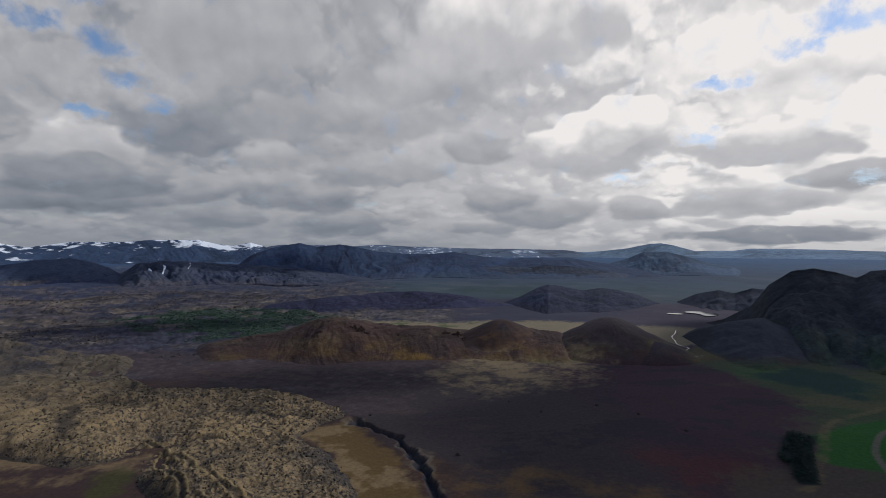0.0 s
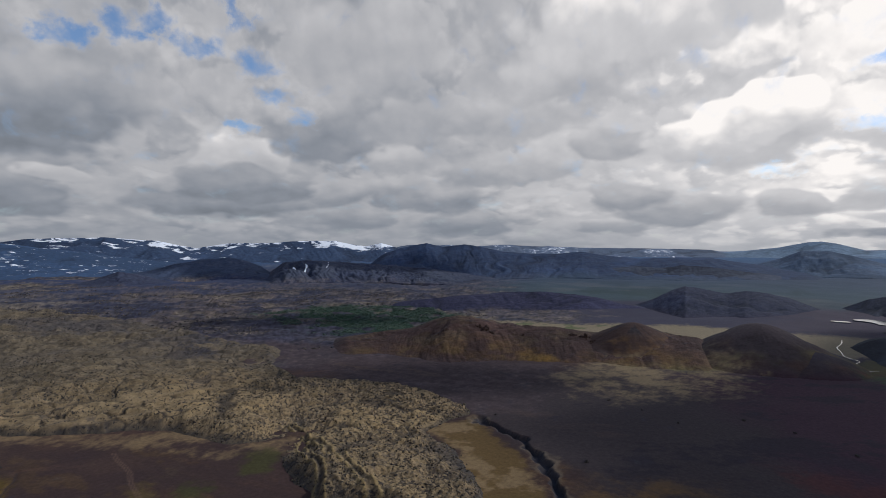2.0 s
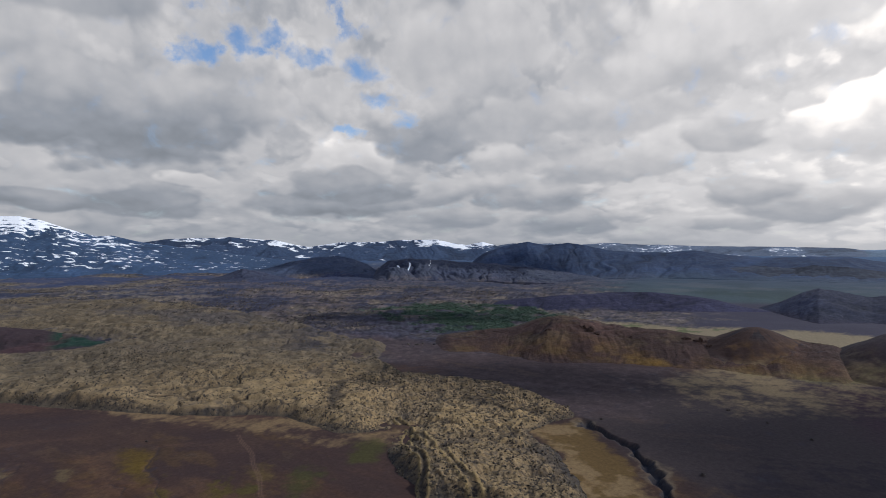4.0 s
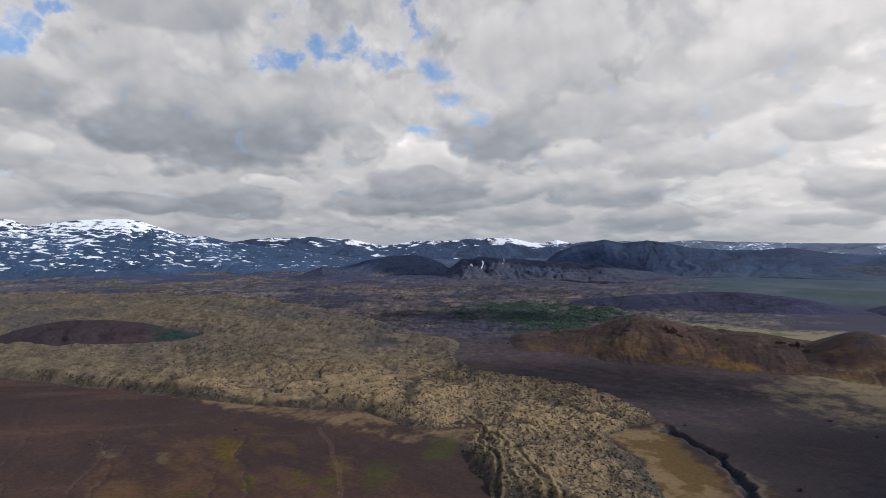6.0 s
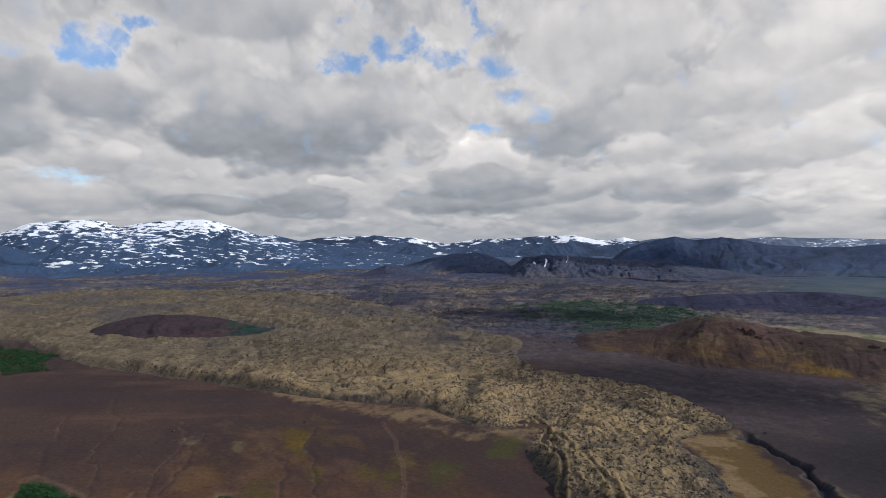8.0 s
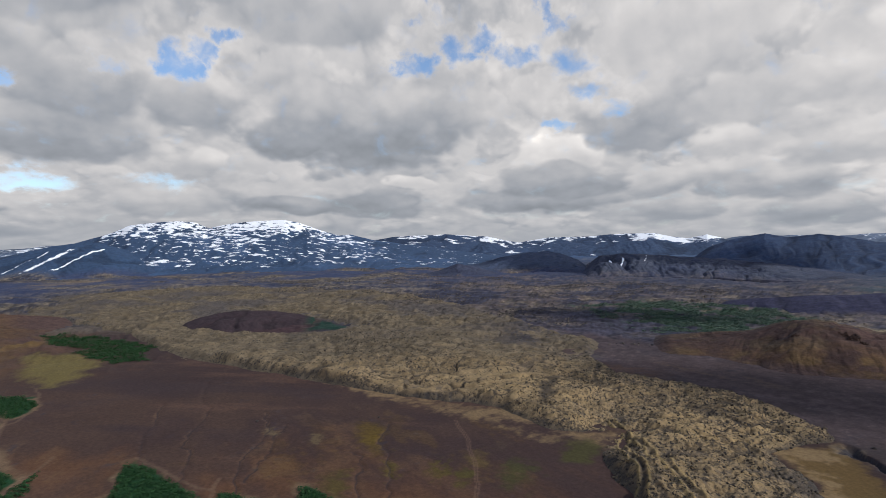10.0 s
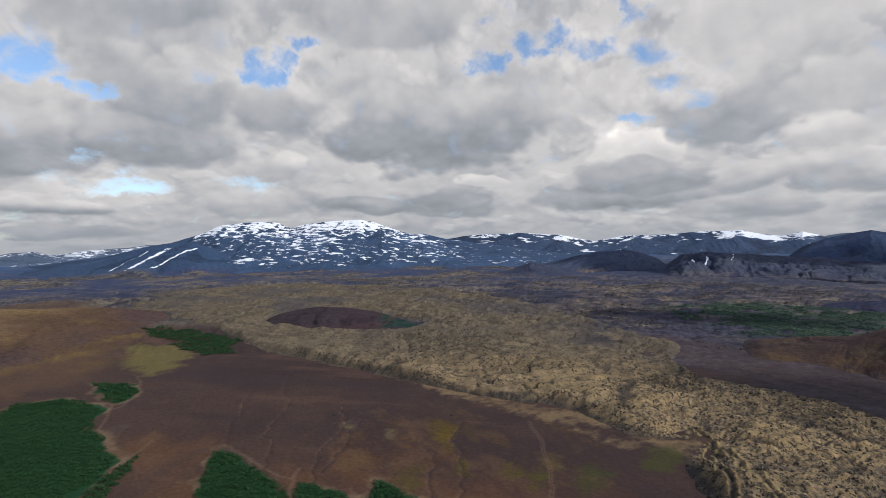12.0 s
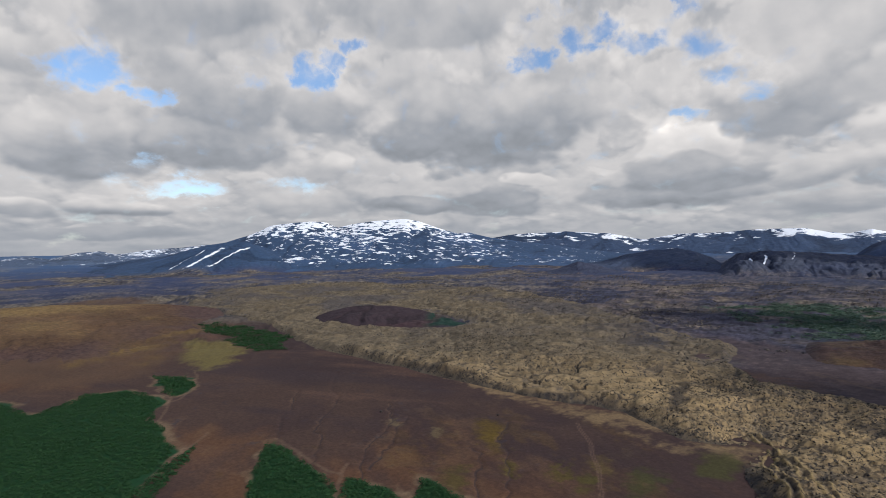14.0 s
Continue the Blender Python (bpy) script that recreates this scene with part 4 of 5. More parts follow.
cone_hill("ochre_cone", "small ochre cone with a dark top", -6.1, 684, 32.5, 84, 88, (0.045, 0.030, 0.026), CINDER, 105, ochre_flank)
cone_hill("cinder_cone", "dark rounded cinder cone of brown gravel", -16.9, 690, 37.5, 92, 100, (0.034, 0.027, 0.029), CINDER, 111)
cone_hill("cinder_mound", "low dark mound at the foot of a cinder cone", -20.4, 665, 17.0, 62, 60, (0.030, 0.025, 0.030), CINDER, 117)
big_hill = ridge("big_hill", "tall dark hill with grassy gullied slopes", "hill",
      [(-22.5, -9.5), (-23.26, -8.58), (-24.74, -7.17), (-27.13, -6.5), (-29.43, -5.09), (-30.75, -3.25), (-32.47, -2.05), (-34.12, -1.71), (-35.72, -1.78),
       (-37.06, -2.12), (-37.99, -1.63), (-40, -1.5), (-44, -2.5), (-50, -8)], 960, 330, 260, (0.036, 0.038, 0.042), SLOPE, 0.2, 130, seed=121,
      wander=0.04, steps=(0.12, 120), sharp=1.1,
      paint=lambda c, x, y, z, b, u, cut, lump, rise: blend(c, (0.04, 0.06, 0.035), step(u, -0.5, -0.9) * 0.8))
part_of(big_hill, ridge("spur", "dark bluish spur running down to the stream", "hill",
      [(-21.8, -9.4), (-23.0, -8.6), (-25.0, -7.6), (-27.6, -6.8), (-30.3, -6.4), (-33.3, -7.0), (-35.7, -8.0), (-38, -9.0)], 800, 200, 260,
      (0.032, 0.034, 0.040), CINDER, 0.16, 90, seed=125, wander=0.03, steps=(0.1, 80), sharp=1.2, dome=1.2))
# soils of the three middle hills are tinted blue to stand for haze
ridge("middle_ridge", "long low dark ridge of scree", "hill",
      [(20, -6.4), (17.97, -5.6), (16.7, -5.4), (11.2, -4.85), (7, -4.55), (3.1, -4.4), (-0.5, -4.6), (-3, -5.0), (-5.1, -5.5), (-8, -5.9), (-12, -6.5)], 1180, 140, 160,
      (0.030, 0.030, 0.052), SLOPE, 0.2, 90, seed=131, craggy=0.3, dome=1.25, wander=0.03, steps=(0.12, 80))
ridge("middle_hill", "group of dark rounded hills with mossy tops", "hill",
      [(-5, -6.0), (-8, -4.95), (-9.6, -4.2), (-10.88, -3.68), (-13.14, -4.05), (-14.5, -4.2), (-15.91, -3.9), (-19.14, -4.3), (-21.23, -5.17), (-24, -6.0)], 1270, 230, 220,
      (0.027, 0.030, 0.048), SLOPE, 0.14, 90, seed=141, craggy=0.6, sharp=1.0, dome=1.35, wander=0.04, steps=(0.1, 80))
ridge("knoll", "small dark knoll beside the ponds", "hill",
      [(-21.5, -5.9), (-23.26, -5.0), (-24.74, -4.3), (-26.66, -3.8), (-28.06, -4.02), (-29.43, -3.5), (-31, -3.7), (-34, -4.5)], 1270, 200, 200,
      (0.025, 0.029, 0.044), SLOPE, 0.2, 100, seed=151, steps=(0.1, 60))
ridge("red_crater", "low crater of dark red cinders sunk in lava", "crater",
      [(53.8, -9.0), (54.6, -8.2), (57.2, -7.5), (59.6, -6.8), (62.5, -6.3), (65.4, -6.12), (67.2, -6.25), (68.9, -6.6), (70.2, -7.0), (71.4, -7.6)][::-1], 930, 130, 60,
      (0.034, 0.025, 0.028), CINDER, 0.16, 50, seed=161, wander=0.03, steps=(0.08, 80), sharp=0.8,
      paint=lambda c, x, y, z, b, u, cut, lump, rise: blend(c, (0.010, 0.032, 0.021), (1 - step(b + lump, 57.8, 59.2)) * 0.9))
# ochre soil, with highlights on swells and shade in hollows painted in
ridge("ochre_hill", "gently rolling ochre hill of dry grass and gravel", "hill",
      [(77, -6.6), (80, -5.7), (84, -5.15), (88, -5.0), (92, -4.8), (97, -4.6), (106, -5), (112, -6)][::-1], 1150, 480, 350, (0.080, 0.052, 0.034), SLOPE, 0.3, 220, seed=171,
      wander=0.04, steps=(0.12, 110), sharp=1.3,
      paint=lambda c, x, y, z, b, u, cut, lump, rise: blend(blend(c, (0.062, 0.042, 0.040), step(lump, 0.1, -0.4) * 0.8), (0.155, 0.112, 0.060), step(lump + 0.4 * fbm(x, y, 110, 5, 0.6, 172), 0.0, 0.8) * 0.75))


def scarp_paint(c, x, y, z, b, u, cut, lump, rise):
    # ribs between the gullies painted paler, as if lit
    return blend(c, (0.052, 0.058, 0.078), step(cut, 0.45, 0.15) * step(u, 0, -0.3) * (1 - step(b, 30, 32)) * 0.8)


def gully_snow(x, y, z, b, u, cut, lump):
    wave = b + 0.12 * lump + 0.1 * np.sin(u * 14)
    spot = np.exp(-((wave - 28.2) / 0.09) ** 2) + np.exp(-((wave - 27.05) / 0.08) ** 2) + 0.4 * np.exp(-((wave - 24.9) / 0.08) ** 2) + 0.5 * np.exp(-((wave - 33.4) / 0.08) ** 2)
    return 0.25 + 0.75 * spot * step(u, -0.58, -0.5) * (1 - step(u, -0.26, -0.16)) + 0.12 * step(u, 0.0, 0.3)


# from here outwards the ranges' bluish soils hold the haze of distance
scarp = ridge("scarp", "gullied dark scarp with old snow in its gullies", "cliff",
              [(31.6, -3.2), (30.9, -2.4), (30.2, -1.7), (29.1, -1.27), (27, -1.15), (25, -1.22), (22.5, -1.4), (19, -1.65), (15, -2.0), (11.2, -2.5), (7, -3.0), (3.6, -3.4), (1, -3.7)],
              2400, 480, 900, (0.036, 0.041, 0.062), SNOWY, 0.26, 100, seed=181, run=0.35, wander=0.05, steps=(0.07, 130), sharp=0.72, paint=scarp_paint, snow=gully_snow)


def few_snow(x, y, z, b, u, cut, lump):
    return 0.27 + 0.06 * lump + 0.05 * step(u, -0.3, 0.0)


part_of(scarp, ridge("mesa", "dark flat-topped shoulder, blue with haze", "cliff", [(46, -3.0), (43.5, -2.4), (41.4, -2.0), (39, -1.3), (36.5, -0.95), (34.3, -0.8), (32.6, -1.1), (31.4, -1.6), (30.4, -2.4), (29.2, -3.2)], 2620, 420, 500,
                     (0.050, 0.061, 0.092), SNOWY, 0.22, 140, seed=185, run=0.15, steps=(0.08, 90), sharp=0.7, snow=few_snow))
part_of(scarp, ridge("foothill", "low rounded foothill", "cliff", [(48, -3.4), (46.4, -2.9), (45, -2.45), (43.6, -1.92), (42.2, -2.2), (40.5, -2.7), (38.6, -3.2), (37.5, -3.6)], 2150, 230, 260,
                     (0.040, 0.044, 0.066), SLOPE, 0.25, 120, seed=187, steps=(0.08, 70), sharp=0.9))
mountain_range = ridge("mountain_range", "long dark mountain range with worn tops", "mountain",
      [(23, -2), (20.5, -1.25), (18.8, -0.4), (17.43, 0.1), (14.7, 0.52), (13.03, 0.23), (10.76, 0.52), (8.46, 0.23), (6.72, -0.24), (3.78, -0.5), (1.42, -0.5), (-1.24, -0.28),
       (-3.3, -0.65), (-6.8, -1.0), (-10.3, -0.82), (-13.1, -0.92), (-14.8, -1.2), (-17, -1.5), (-20, -1.9), (-24, -2.4)], 2950, 750, 500, HAZE_SLATE, FAR, 0.14, 260, seed=191, run=0.25,
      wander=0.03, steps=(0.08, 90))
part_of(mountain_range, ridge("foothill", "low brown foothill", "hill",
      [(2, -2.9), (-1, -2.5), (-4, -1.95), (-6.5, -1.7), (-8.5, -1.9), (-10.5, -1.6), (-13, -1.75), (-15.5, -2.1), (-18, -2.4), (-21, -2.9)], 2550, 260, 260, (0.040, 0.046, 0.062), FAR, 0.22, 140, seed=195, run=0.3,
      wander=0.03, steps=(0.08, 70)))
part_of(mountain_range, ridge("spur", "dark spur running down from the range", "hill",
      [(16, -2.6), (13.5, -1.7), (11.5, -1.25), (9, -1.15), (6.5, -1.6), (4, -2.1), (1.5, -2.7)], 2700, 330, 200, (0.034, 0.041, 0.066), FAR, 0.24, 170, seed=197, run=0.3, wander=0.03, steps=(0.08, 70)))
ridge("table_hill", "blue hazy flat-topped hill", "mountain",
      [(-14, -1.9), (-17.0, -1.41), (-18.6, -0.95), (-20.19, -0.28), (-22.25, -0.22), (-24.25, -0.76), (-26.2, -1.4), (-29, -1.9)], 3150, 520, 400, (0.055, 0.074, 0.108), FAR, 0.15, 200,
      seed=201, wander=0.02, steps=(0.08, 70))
ridge("far_peak", "far peak above a long plateau, pale blue with haze", "mountain",
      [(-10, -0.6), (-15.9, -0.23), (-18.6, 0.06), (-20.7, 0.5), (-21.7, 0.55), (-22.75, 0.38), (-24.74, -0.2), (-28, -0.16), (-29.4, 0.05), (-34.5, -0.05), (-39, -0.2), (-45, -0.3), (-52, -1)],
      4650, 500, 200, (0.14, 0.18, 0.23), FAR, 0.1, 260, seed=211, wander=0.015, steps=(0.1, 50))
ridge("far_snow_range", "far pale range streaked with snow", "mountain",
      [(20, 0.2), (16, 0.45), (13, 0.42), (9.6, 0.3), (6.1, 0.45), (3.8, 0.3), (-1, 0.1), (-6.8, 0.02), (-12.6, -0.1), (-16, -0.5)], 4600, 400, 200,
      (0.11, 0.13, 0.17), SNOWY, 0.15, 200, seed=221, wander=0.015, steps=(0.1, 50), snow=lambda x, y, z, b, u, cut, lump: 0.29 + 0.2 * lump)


def hill_snow(x, y, z, b, u, cut, lump):
    return 0.36 + 0.15 * step(u, -0.5, -0.2) + 0.10 * lump - 0.12 * step(cut, 0.45, 0.8)


ridge("snow_hills", "rounded hills half covered with old snow", "mountain",
      [(56, -0.2), (52.9, 0.45), (50.6, 0.91), (44.8, 1.13), (40.4, 0.8), (38.5, 0.35), (37.25, 0.12), (34.2, 0.62), (30.3, 0.65), (27.5, 0.88), (24.1, 0.87), (22.5, 0.5), (21, 0.3),
       (19.4, 0.62), (17.5, 0.1), (15, -0.5)], 4200, 600, 300, (0.044, 0.060, 0.098), SNOW_FIELDS, 0.08, 220, seed=231, wander=0.02, steps=(0.07, 90), snow=hill_snow)


def volcano_snow(x, y, z, b, u, cut, lump):
    return (0.265 + 0.155 * step(u, -0.96, -0.72) + 0.05 * step(z, 150, 220) + 0.09 * step(z, 215, 270) + 0.06 * lump - 0.06 * step(cut, 0.45, 0.75)
            - 0.14 * step(b, 76.5, 79) - 0.05 * (1 - step(b + 3 * lump, 50, 58)))


volcano = ridge("volcano", "broad dark volcano, blue with haze, streaked with snow", "mountain",
      [(92, -1.2), (88, -1.0), (84.5, -0.6), (82.4, -0.1), (80, 0.45), (79, 0.6), (77, 1.25), (75.9, 1.65), (74.8, 2.2), (72.6, 2.5), (70.6, 2.62), (69.3, 2.5), (68.2, 1.95), (67.2, 2.15),
       (66.0, 2.42), (63.4, 2.7), (61.2, 2.72), (60, 2.5), (58.5, 2.0), (57, 1.46), (55.8, 1.1), (54.7, 1.2), (53.5, 0.9), (52.3, 0.6), (49.5, 0.2), (47, -0.1), (43, -0.6), (38, -1.2), (33, -1.7)], 3950, 1150, 700,
      (0.042, 0.062, 0.104), SNOW_DASHES, 0.05, 220, seed=241, run=0.25, wander=0.02, steps=(0.09, 140), sharp=1.5, snow=volcano_snow)


def streak_snow(x, y, z, b, u, cut, lump):
    total = 0.2 + 0.12 * lump
    for start, wide in ((78.6, 0.22), (80.4, 0.12), (76.6, 0.14)):
        off = np.abs(b + 0.5 * lump - (start - 6.5 * (u + 0.15)))
        total = total + 0.42 * (1 - step(off, wide * 0.5, wide * 1.6)) * step(u, -0.9, -0.7) * (1 - step(u, -0.2, -0.1))
    return total


part_of(volcano, ridge("shoulder", "smooth dark shoulder with slanting snow streaks", "mountain",
                       [(89, -1.7), (86.5, -1.3), (84, -0.7), (82.4, -0.1), (80.6, 0.38), (79, 0.62), (77.5, 0.66), (76, 0.3), (74, -0.4), (72, -1.2)], 3500, 620, 300,
                       (0.042, 0.062, 0.104), SNOWY, 0.1, 200, seed=245, wander=0.02, steps=(0.06, 110), sharp=1.0, snow=streak_snow))
ridge("far_western_hills", "low far hills with snow on their crests", "mountain",
      [(104, -0.7), (98, -0.7), (96.5, -0.6), (94.6, -0.35), (93.1, -0.6), (91.1, -0.1), (89.4, -0.02), (88.1, -0.35), (85.9, -0.02), (82.6, 0.25), (81, 0.45), (79, 0.3), (77, -0.5)],
      4500, 700, 250, (0.08, 0.10, 0.14), SNOWY, 0.16, 200, seed=251, wander=0.02, steps=(0.08, 70), snow=lambda x, y, z, b, u, cut, lump: 0.32 + 0.2 * step(u, -0.5, -0.1) + 0.15 * lump)


# ---- clouds that throw their shade on the land ----
def cloud(x, y, wide, deep, turn=0.0, seed=0, height=3000.0):
    """A heaped cloud between the sun and the place (x, y) on the ground."""
    bm = bmesh.new()
    bmesh.ops.create_icosphere(bm, subdivisions=5, radius=1.0)
    for v in bm.verts:
        p = v.co.copy()
        q = p * 1.6 + Vector((seed * 7.3, seed * 3.1, 0))
        n = noise.fractal(q, 0.9, 2.1, 5) * 0.42
        v.co = Vector((p.x * wide * (1 + n), p.y * deep * (1 + n), max(p.z, -0.25) * 90 * (1 + 1.5 * n)))
    mesh = bpy.data.meshes.new("cumulus_cloud")
    bm.to_mesh(mesh)
    bm.free()
    mesh.polygons.foreach_set("use_smooth", np.ones(len(mesh.polygons), bool))
    mesh.materials.append(CLOUD)
    ob = new("cumulus_cloud", mesh)
    at = Vector((x, y, 0)) + SUN * (height / SUN.z)
    ob.matrix_world = pose(*at, 0, 0, turn)
    return tagged(ob, "heaped white cumulus cloud with a flat grey base", "cloud", "clouds over the plain")


for row in [(-92, 508, 108, 46, -8, 1), (235, 390, 185, 170, 20, 2), (-440, 850, 150, 55, 10, 3), (500, 700, 220, 200, 0, 6), (-1150, 2300, 620, 330, 15, 8)]:
    cloud(*row)


# ---- thickets, blocks and water ----
def scatter(outline, count, wobble=0.0, size=30.0, seed=0, margin=0.0):
    """Random places inside an outline."""
    rng = np.random.default_rng(seed)
    xs, ys = [p[0] for p in outline], [p[1] for p in outline]
    x = rng.uniform(min(xs) - wobble, max(xs) + wobble, count)
    y = rng.uniform(min(ys) - wobble, max(ys) + wobble, count)
    ok = inside(x, y, outline, wobble, size, seed) > margin
    return x[ok], y[ok], rng


def loose_mesh(name, verts, faces, material, smooth=False):
    mesh = bpy.data.meshes.new(name)
    mesh.from_pydata([], [], [])
    mesh.vertices.add(len(verts))
    mesh.vertices.foreach_set("co", verts.astype(np.float32).ravel())
    mesh.loops.add(faces.size)
    mesh.loops.foreach_set("vertex_index", faces.astype(np.int32).ravel())
    mesh.polygons.add(len(faces))
    mesh.polygons.foreach_set("loop_start", np.arange(0, faces.size, 3, dtype=np.int32))
    mesh.update(calc_edges=True)
    mesh.materials.append(material)
    return new(name, mesh)


def thicket(name, label, outline, spacing, height, leaves=14, wobble=5.0, seed=0, material=None, thin=0.0):
    """Low bushes standing close together; each is a dome of leafy sprays."""
    xs, ys = [p[0] for p in outline], [p[1] for p in outline]
    box = (max(xs) - min(xs) + 2 * wobble) * (max(ys) - min(ys) + 2 * wobble)
    x, y, rng = scatter(outline, int(box / spacing ** 2), wobble, 22, seed)
    if thin:
        ok = fbm(x, y, 45, 5, 0.6, 56) > thin
        x, y = x[ok], y[ok]
    n = len(x)
    tall = height * rng.uniform(0.55, 1.25, n) * (1 + 0.3 * fbm(x, y, 25, 3, 0.5, seed))
    z = ground_height(x, y)
    az, el = rng.uniform(0, 2 * math.pi, (n, leaves)), np.arcsin(rng.uniform(0.05, 1, (n, leaves)))
    wide = spacing * 0.75
    c = np.stack([x[:, None] + wide * np.cos(az) * np.cos(el), y[:, None] + wide * np.sin(az) * np.cos(el), z[:, None] + tall[:, None] * np.sin(el)], -1)
    c[..., 2] += rng.normal(0, 0.08 * height, (n, leaves))
    spray = spacing * 0.42 * rng.uniform(0.6, 1.3, (n, leaves, 1, 1))
    corners = rng.normal(0, 1, (n, leaves, 3, 3))
    corners[..., 2] *= 0.3
    verts = (c[:, :, None, :] + corners * spray * 0.8).reshape(-1, 3)
    faces = np.arange(len(verts)).reshape(-1, 3)
    return tagged(loose_mesh(name, verts, faces, material or SCRUB), label, "shrubs", kind="stuff")


thicket("willow_thicket", "dense dark green willow scrub on gravel", GREEN_A, 1.35, 1.4, seed=301, leaves=12)
thicket("willow_thicket", "narrow strip of green willow scrub beside a track", [(-368, 60), (-349, 44), (-330, 32), (-312, 20), (-300, 12), (-300, 30), (-330, 44)], 1.6, 1.4, seed=302, wobble=3)
thicket("willow_thicket", "dense green willow scrub with a sharp edge", GREEN_B, 1.25, 1.5, seed=303, wobble=4)
thicket("willow_thicket", "small rounded patch of green willow scrub", GREEN_C, 1.25, 1.5, seed=304, wobble=3)
thicket("willow_thicket", "small rounded patch of green willow scrub", GREEN_D, 1.25, 1.5, seed=305, wobble=3)
thicket("willow_thicket", "small ragged patch of green willow scrub", GREEN_E, 1.6, 1.6, seed=306, wobble=6)
thicket("willow_thicket", "long strip of green scrub at the foot of lava", GREEN_F, 2.2, 1.8, seed=307, wobble=10, leaves=12)
thicket("shrub", "single green bush on gravel", [(-262, 118), (-259, 120), (-256, 118), (-258, 114)], 1.2, 1.6, seed=308, wobble=0.5)
PINE = island_material("dark needles", (0.006, 0.014, 0.012), (0.014, 0.032, 0.022))
thicket("spruce_plantation", "dark green young spruce plantation beside a meadow", [(228, 362), (236, 348), (212, 312), (193, 279), (183, 279), (194, 315)], 1.3, 2.4, seed=309, wobble=3, material=PINE)
thicket("birch_scrub", "patchy green birch scrub growing on old lava", GREEN_LAVA, 3.6, 2.2, seed=310, wobble=25, thin=-0.25, leaves=9, material=BIRCH)


def blocks(name, label, x, y, z, small, large, rng, material):
    """Angular lava blocks."""
    base = np.array([(1, 0, 0), (-1, 0, 0), (0, 1, 0), (0, -1, 0), (0, 0, 1), (0, 0, -1)], float)
    tri = np.array([(0, 2, 4), (2, 1, 4), (1, 3, 4), (3, 0, 4), (2, 0, 5), (1, 2, 5), (3, 1, 5), (0, 3, 5)])
    n = len(x)
    s = small + (large - small) * rng.uniform(0, 1, (n, 1, 1)) ** 3
    v = base[None] * (1 + rng.uniform(-0.45, 0.45, (n, 6, 3))) * rng.uniform(0.7, 1.3, (n, 1, 3)) * s
    v = v + rng.normal(0, 0.22, (n, 6, 3)) * s
    v = v + np.stack([x, y, z + 0.15 * s[:, 0, 0]], -1)[:, None, :]
    f = (tri[None] + 6 * np.arange(n)[:, None, None]).reshape(-1, 3)
    return tagged(loose_mesh(name, v.reshape(-1, 3), f, material), label, "rocks", kind="stuff")


def lava_blocks():
    near = [(-480, 240), (-352, 280), (-292, 327), (-218, 300), (-174, 300), (-140, 235), (-30, 235), (-60, 390), (-72, 417), (-172, 465), (-237, 470), (-420, 560), (-620, 420)]
    x, y, rng = scatter(near, 70000, seed=401)
    d, z = lava_height(x, y)
    ok = (d > 1) & (rng.uniform(0, 1, len(x)) < 0.12 + 0.9 * lava_broken(x, y) + 0.5 * (1 - step(d, 5, 12))) & (rng.uniform(0, 1, len(x)) < 0.35 + 0.5 * step(fbm(x, y, 40, 3, 0.5, 402), -0.3, 0.4) + 0.5 * (1 - step(d, 5, 14)))
    for line in LEVEES:
        ok &= along(x, y, line) > 3.2
    blocks("lava_blocks", "dark angular lava blocks among the moss", x[ok], y[ok], z[ok], 0.2, 0.9, rng, BLOCKS)


lava_blocks()


def lava_knobs():
    """Lumps of old crust standing out of the rough country behind the lava."""
    x, y, rng = scatter([(-60, 640), (-330, 590), (-560, 700), (-700, 640), (-1150, 720), (-1500, 640), (-1900, 900), (-1400, 1500), (-700, 1500), (-100, 1250)], 90000, seed=403)
    r = np.hypot(x, y)
    keep = (fbm(x, y, 120, 5, 0.6, 404) + 0.6 * fbm(x, y, 30, 3, 0.5, 405) > 0.25) & (inside(x, y, CRATER_HOLE) < -15) & (inside(x, y, GREEN_LAVA) < -20)
    x, y, r = x[keep], y[keep], r[keep]
    d, z = lava_height(x, y)
    g = ground_height(x, y)
    z = np.where(d > 2, np.maximum(g, z + g * step(r, 500, 900) * 0.7), g)
    blocks("lava_knobs", "dark bluish knobs of old lava crust", x, y, z - 0.2, 0.5, 2.0, rng, KNOBS)


KNOBS = island_material("old lava crust", (0.032, 0.031, 0.040), (0.12, 0.10, 0.08))
lava_knobs()


def pool(name, label, outline, level):
    """Still water with a rounded shore."""
    a = np.arange(0, len(outline), 0.125)
    i, t = a.astype(int), a - a.astype(int)
    p = np.array(outline, float)
    q = (p + np.roll(p, -1, 0)) / 2
    b, c, d = q[(i - 1) % len(p)], p[i], q[i]
    t = t[:, None]
    shore = (1 - t) ** 2 * b + 2 * t * (1 - t) * c + t ** 2 * d
    bm = bmesh.new()
    face = bm.faces.new([bm.verts.new((u, v, level)) for u, v in shore])
    low = bmesh.ops.extrude_face_region(bm, geom=[face])
    bmesh.ops.translate(bm, verts=[g for g in low["geom"] if isinstance(g, bmesh.types.BMVert)], vec=(0, 0, -3))
    bmesh.ops.recalc_face_normals(bm, faces=bm.faces)
    mesh = bpy.data.meshes.new(name)
    bm.to_mesh(mesh)
    bm.free()
    mesh.materials.append(WATER)
    return tagged(new(name, mesh), label, "water", kind="structure")


pool("water_pond", "long pale pond reflecting the sky", [(408, 1008), (420, 992), (436, 990), (438, 1002), (424, 1012)], 1.6)
pool("water_lake", "small lake reflecting the grey sky", [(448, 1030), (470, 1040), (494, 1034), (505, 995), (482, 968), (462, 965), (470, 1000)], 1.6)


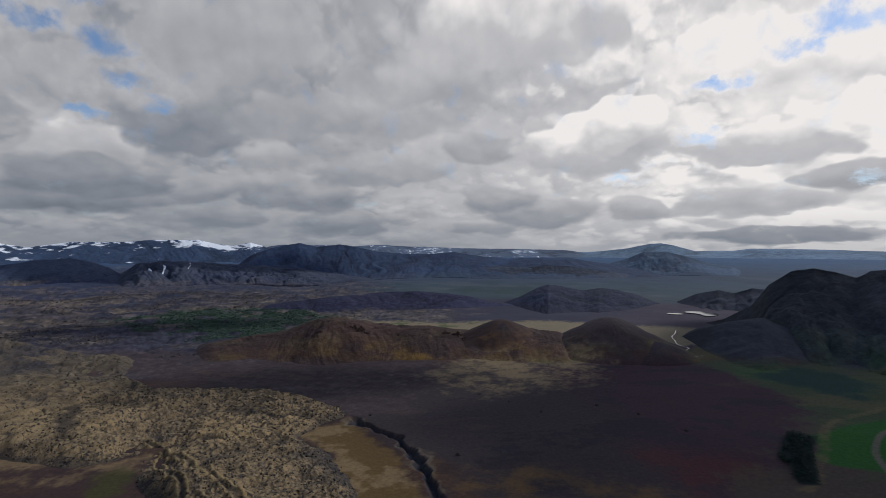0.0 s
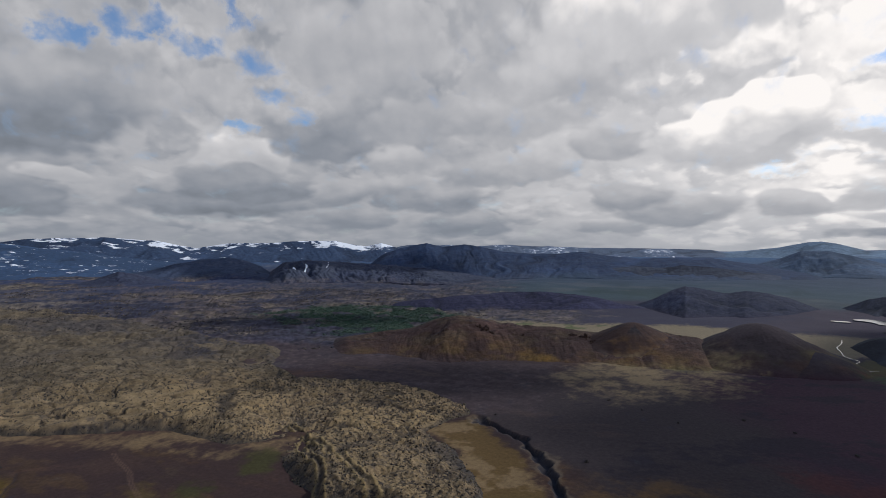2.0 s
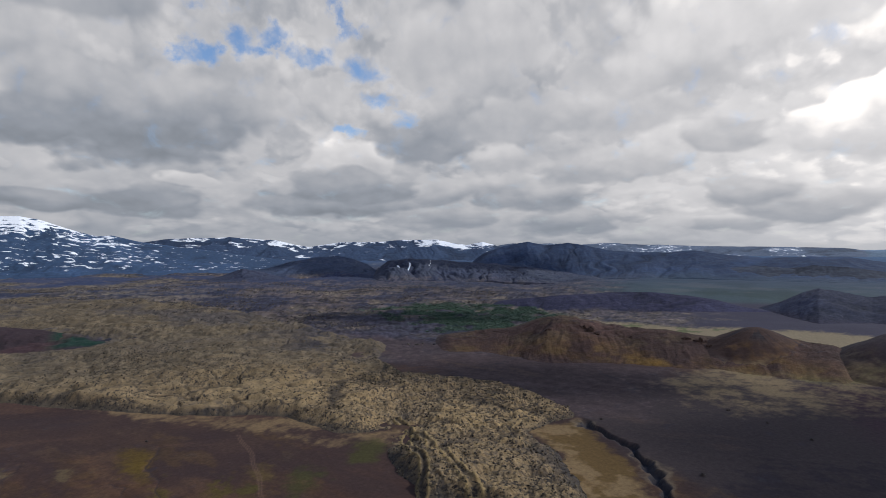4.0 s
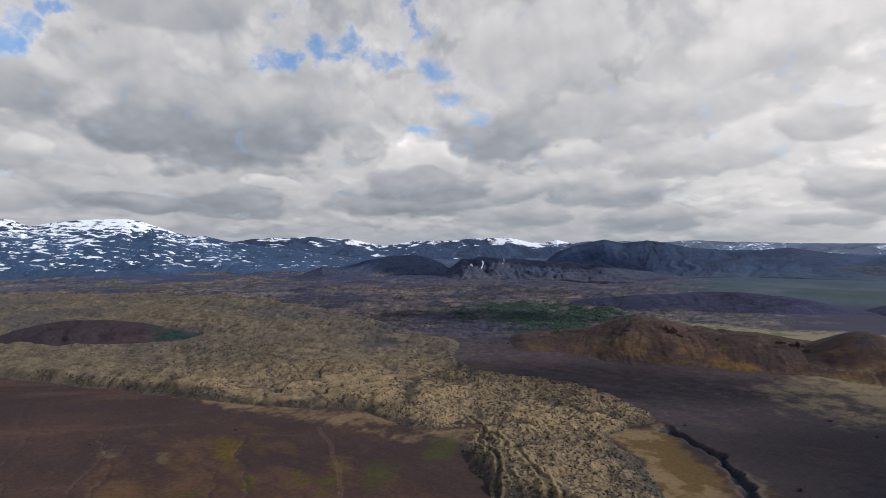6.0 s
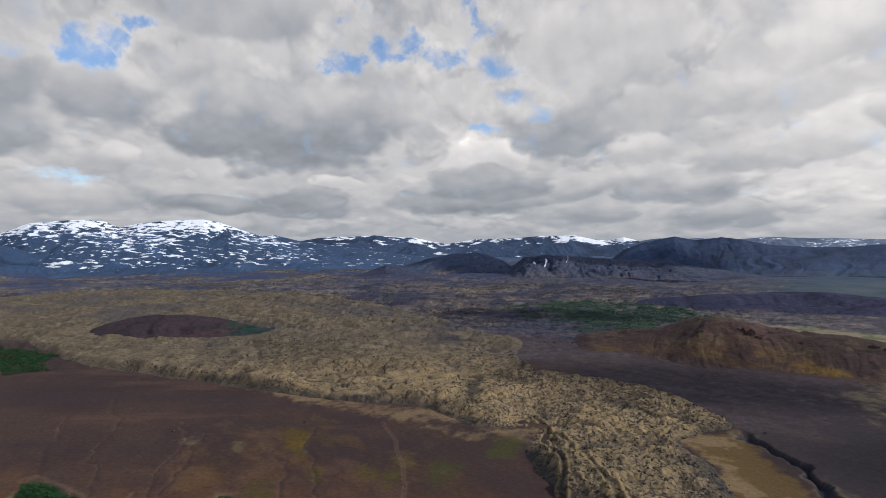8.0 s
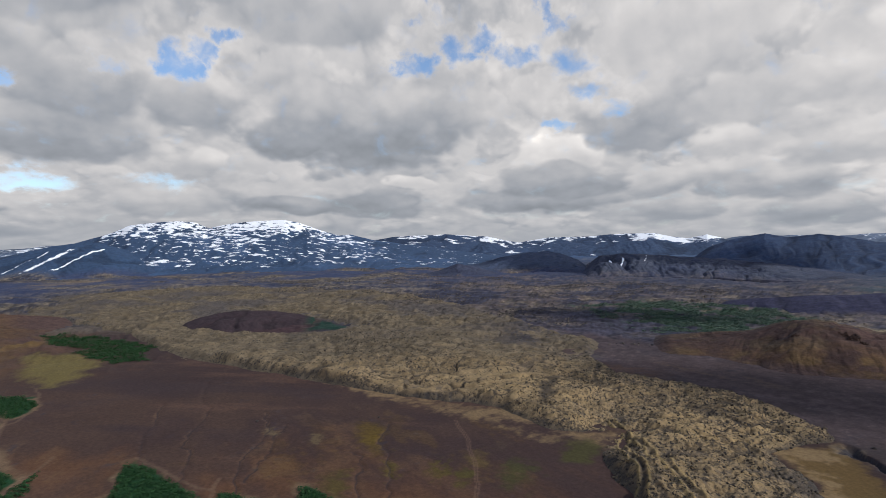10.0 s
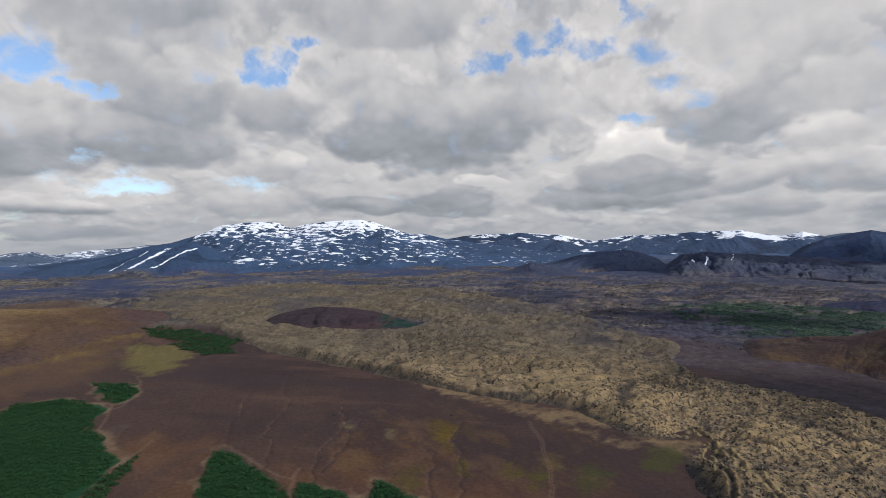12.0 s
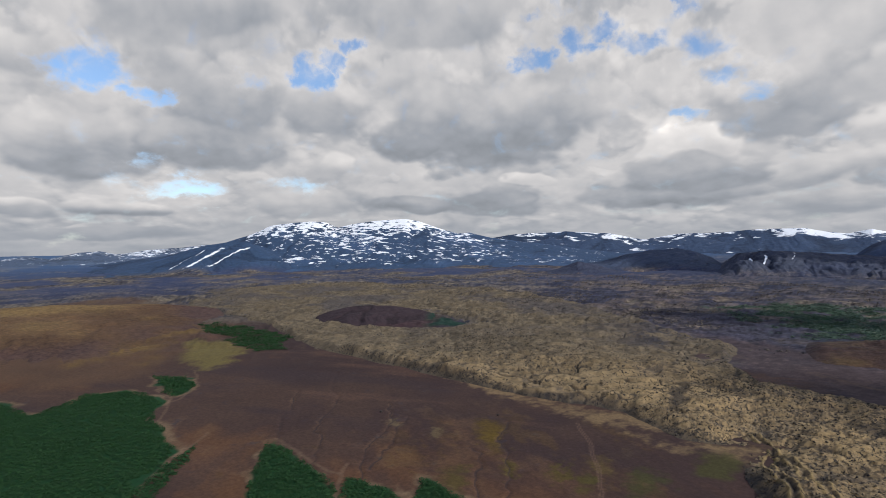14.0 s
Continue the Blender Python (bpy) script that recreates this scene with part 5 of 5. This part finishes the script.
def brook(name, label, line, wide, level):
    """A ribbon of running water."""
    line = np.array(smooth_line(line, 3))
    turn = np.gradient(line, axis=0)
    turn /= np.linalg.norm(turn, axis=1)[:, None]
    side = np.stack([-turn[:, 1], turn[:, 0]], 1) * wide * (0.6 + 0.4 * np.sin(np.arange(len(line)) * 1.7))[:, None]
    bm = bmesh.new()
    rows = [[bm.verts.new((*(p + s * k), level)) for k in (-0.5, 0.5)] for p, s in zip(line, side)]
    for a, b in zip(rows, rows[1:]):
        bm.faces.new((a[0], a[1], b[1], b[0]))
    bmesh.ops.recalc_face_normals(bm, faces=bm.faces)
    mesh = bpy.data.meshes.new(name)
    bm.to_mesh(mesh)
    bm.free()
    mesh.materials.append(WATER)
    return tagged(new(name, mesh), label, "water", kind="structure")


brook("water_stream", "winding stream reflecting the sky", [(340, 800), (327, 769), (308, 740), (301, 708), (290, 680), (297, 655), (283, 640), (271, 612), (276, 604), (290, 608)], 1.5, 1.3)


def drop(ob, x, y):
    """The height of a thing's own surface over a place."""
    co = np.empty(len(ob.data.vertices) * 3, np.float32)
    ob.data.vertices.foreach_get("co", co)
    co = co.reshape(-1, 3)
    return float(co[np.argmin((co[:, 0] - x) ** 2 + (co[:, 1] - y) ** 2), 2])


CRAG = land_material("dark crag rock", grain=1.2, broad=0.2, contrast=0.5, bump=1.0, fine_scale=0.6)


def crag(parent, bearing, r, size, seed):
    """A jagged outcrop standing out of a slope."""
    x, y = -math.sin(radians(bearing)) * r, math.cos(radians(bearing)) * r
    bm = bmesh.new()
    bmesh.ops.create_icosphere(bm, subdivisions=4, radius=1.0)
    for v in bm.verts:
        p = v.co.copy()
        n = 0.55 * noise.fractal(p * 1.7 + Vector((seed * 5.1, 0, seed)), 0.7, 2.2, 5) + 0.35 * abs(noise.noise(Vector((p.x * 4 + seed, p.y * 1.5, p.z * 1.2))))
        v.co = Vector((p.x * 1.3, p.y * 0.8, p.z * 1.2)) * size * (1 + n)
    mesh = bpy.data.meshes.new("crag")
    bm.to_mesh(mesh)
    bm.free()
    soil = mesh.attributes.new("soil", "FLOAT_COLOR", "POINT")
    soil.data.foreach_set("color", np.tile(np.array((0.052, 0.034, 0.029, 1), np.float32), len(mesh.vertices)))
    mesh.materials.append(CRAG)
    ob = new("crag", mesh)
    ob.parent = parent
    ob.matrix_world = pose(x, y, drop(parent, x, y) - 0.75 * size, -25, 0, bearing + seed * 37 % 50 - 25)
    return tagged(ob, "dark weathered crag")


for i, (bearing, r, size) in enumerate(((8.6, 668, 5.6), (7.9, 660, 3.6), (9.3, 672, 3.0), (12.6, 652, 2.8), (-0.3, 672, 3.0), (-1.5, 668, 4.6), (-2.2, 657, 3.6), (4.6, 662, 2.2))):
    crag(crater_ridge, bearing, r, size * 1.15, i + 1)


BOULDER = land_material("weathered boulder", grain=2.0, broad=0.4, contrast=0.4, bump=0.6, fine_scale=1.0)


def boulder(x, y, size, seed):
    """A single lava boulder lying on the plain."""
    bm = bmesh.new()
    bmesh.ops.create_icosphere(bm, subdivisions=3, radius=1.0)
    for v in bm.verts:
        p = v.co.copy()
        v.co = Vector((p.x * 1.3, p.y, p.z * 0.8)) * size * (1 + 0.5 * noise.fractal(p * 1.3 + Vector((seed * 3.7, seed, 0)), 0.8, 2.1, 4))
    mesh = bpy.data.meshes.new("boulder")
    bm.to_mesh(mesh)
    bm.free()
    soil = mesh.attributes.new("soil", "FLOAT_COLOR", "POINT")
    soil.data.foreach_set("color", np.tile(np.array((0.05, 0.043, 0.042, 1), np.float32), len(mesh.vertices)))
    mesh.materials.append(BOULDER)
    ob = new("boulder", mesh)
    z = float(ground_height(np.array([x]), np.array([y]))[0])
    ob.matrix_world = pose(x, y, z + 0.35 * size, 0, 0, seed * 61)
    return tagged(ob, "dark rounded lava boulder on open gravel", "boulder", "boulders on the plain")


for i, (x, y, size) in enumerate(((9, 318, 1.6), (-52, 392, 1.3), (30, 452, 1.5), (72, 402, 1.4), (118, 420, 1.6), (142, 398, 1.3), (-236, 122, 1.1), (-360, 178, 1.2), (-305, 240, 1.0),
                                  (52, 430, 1.2), (160, 360, 1.5))):
    boulder(x, y, size * 0.7, i + 1)
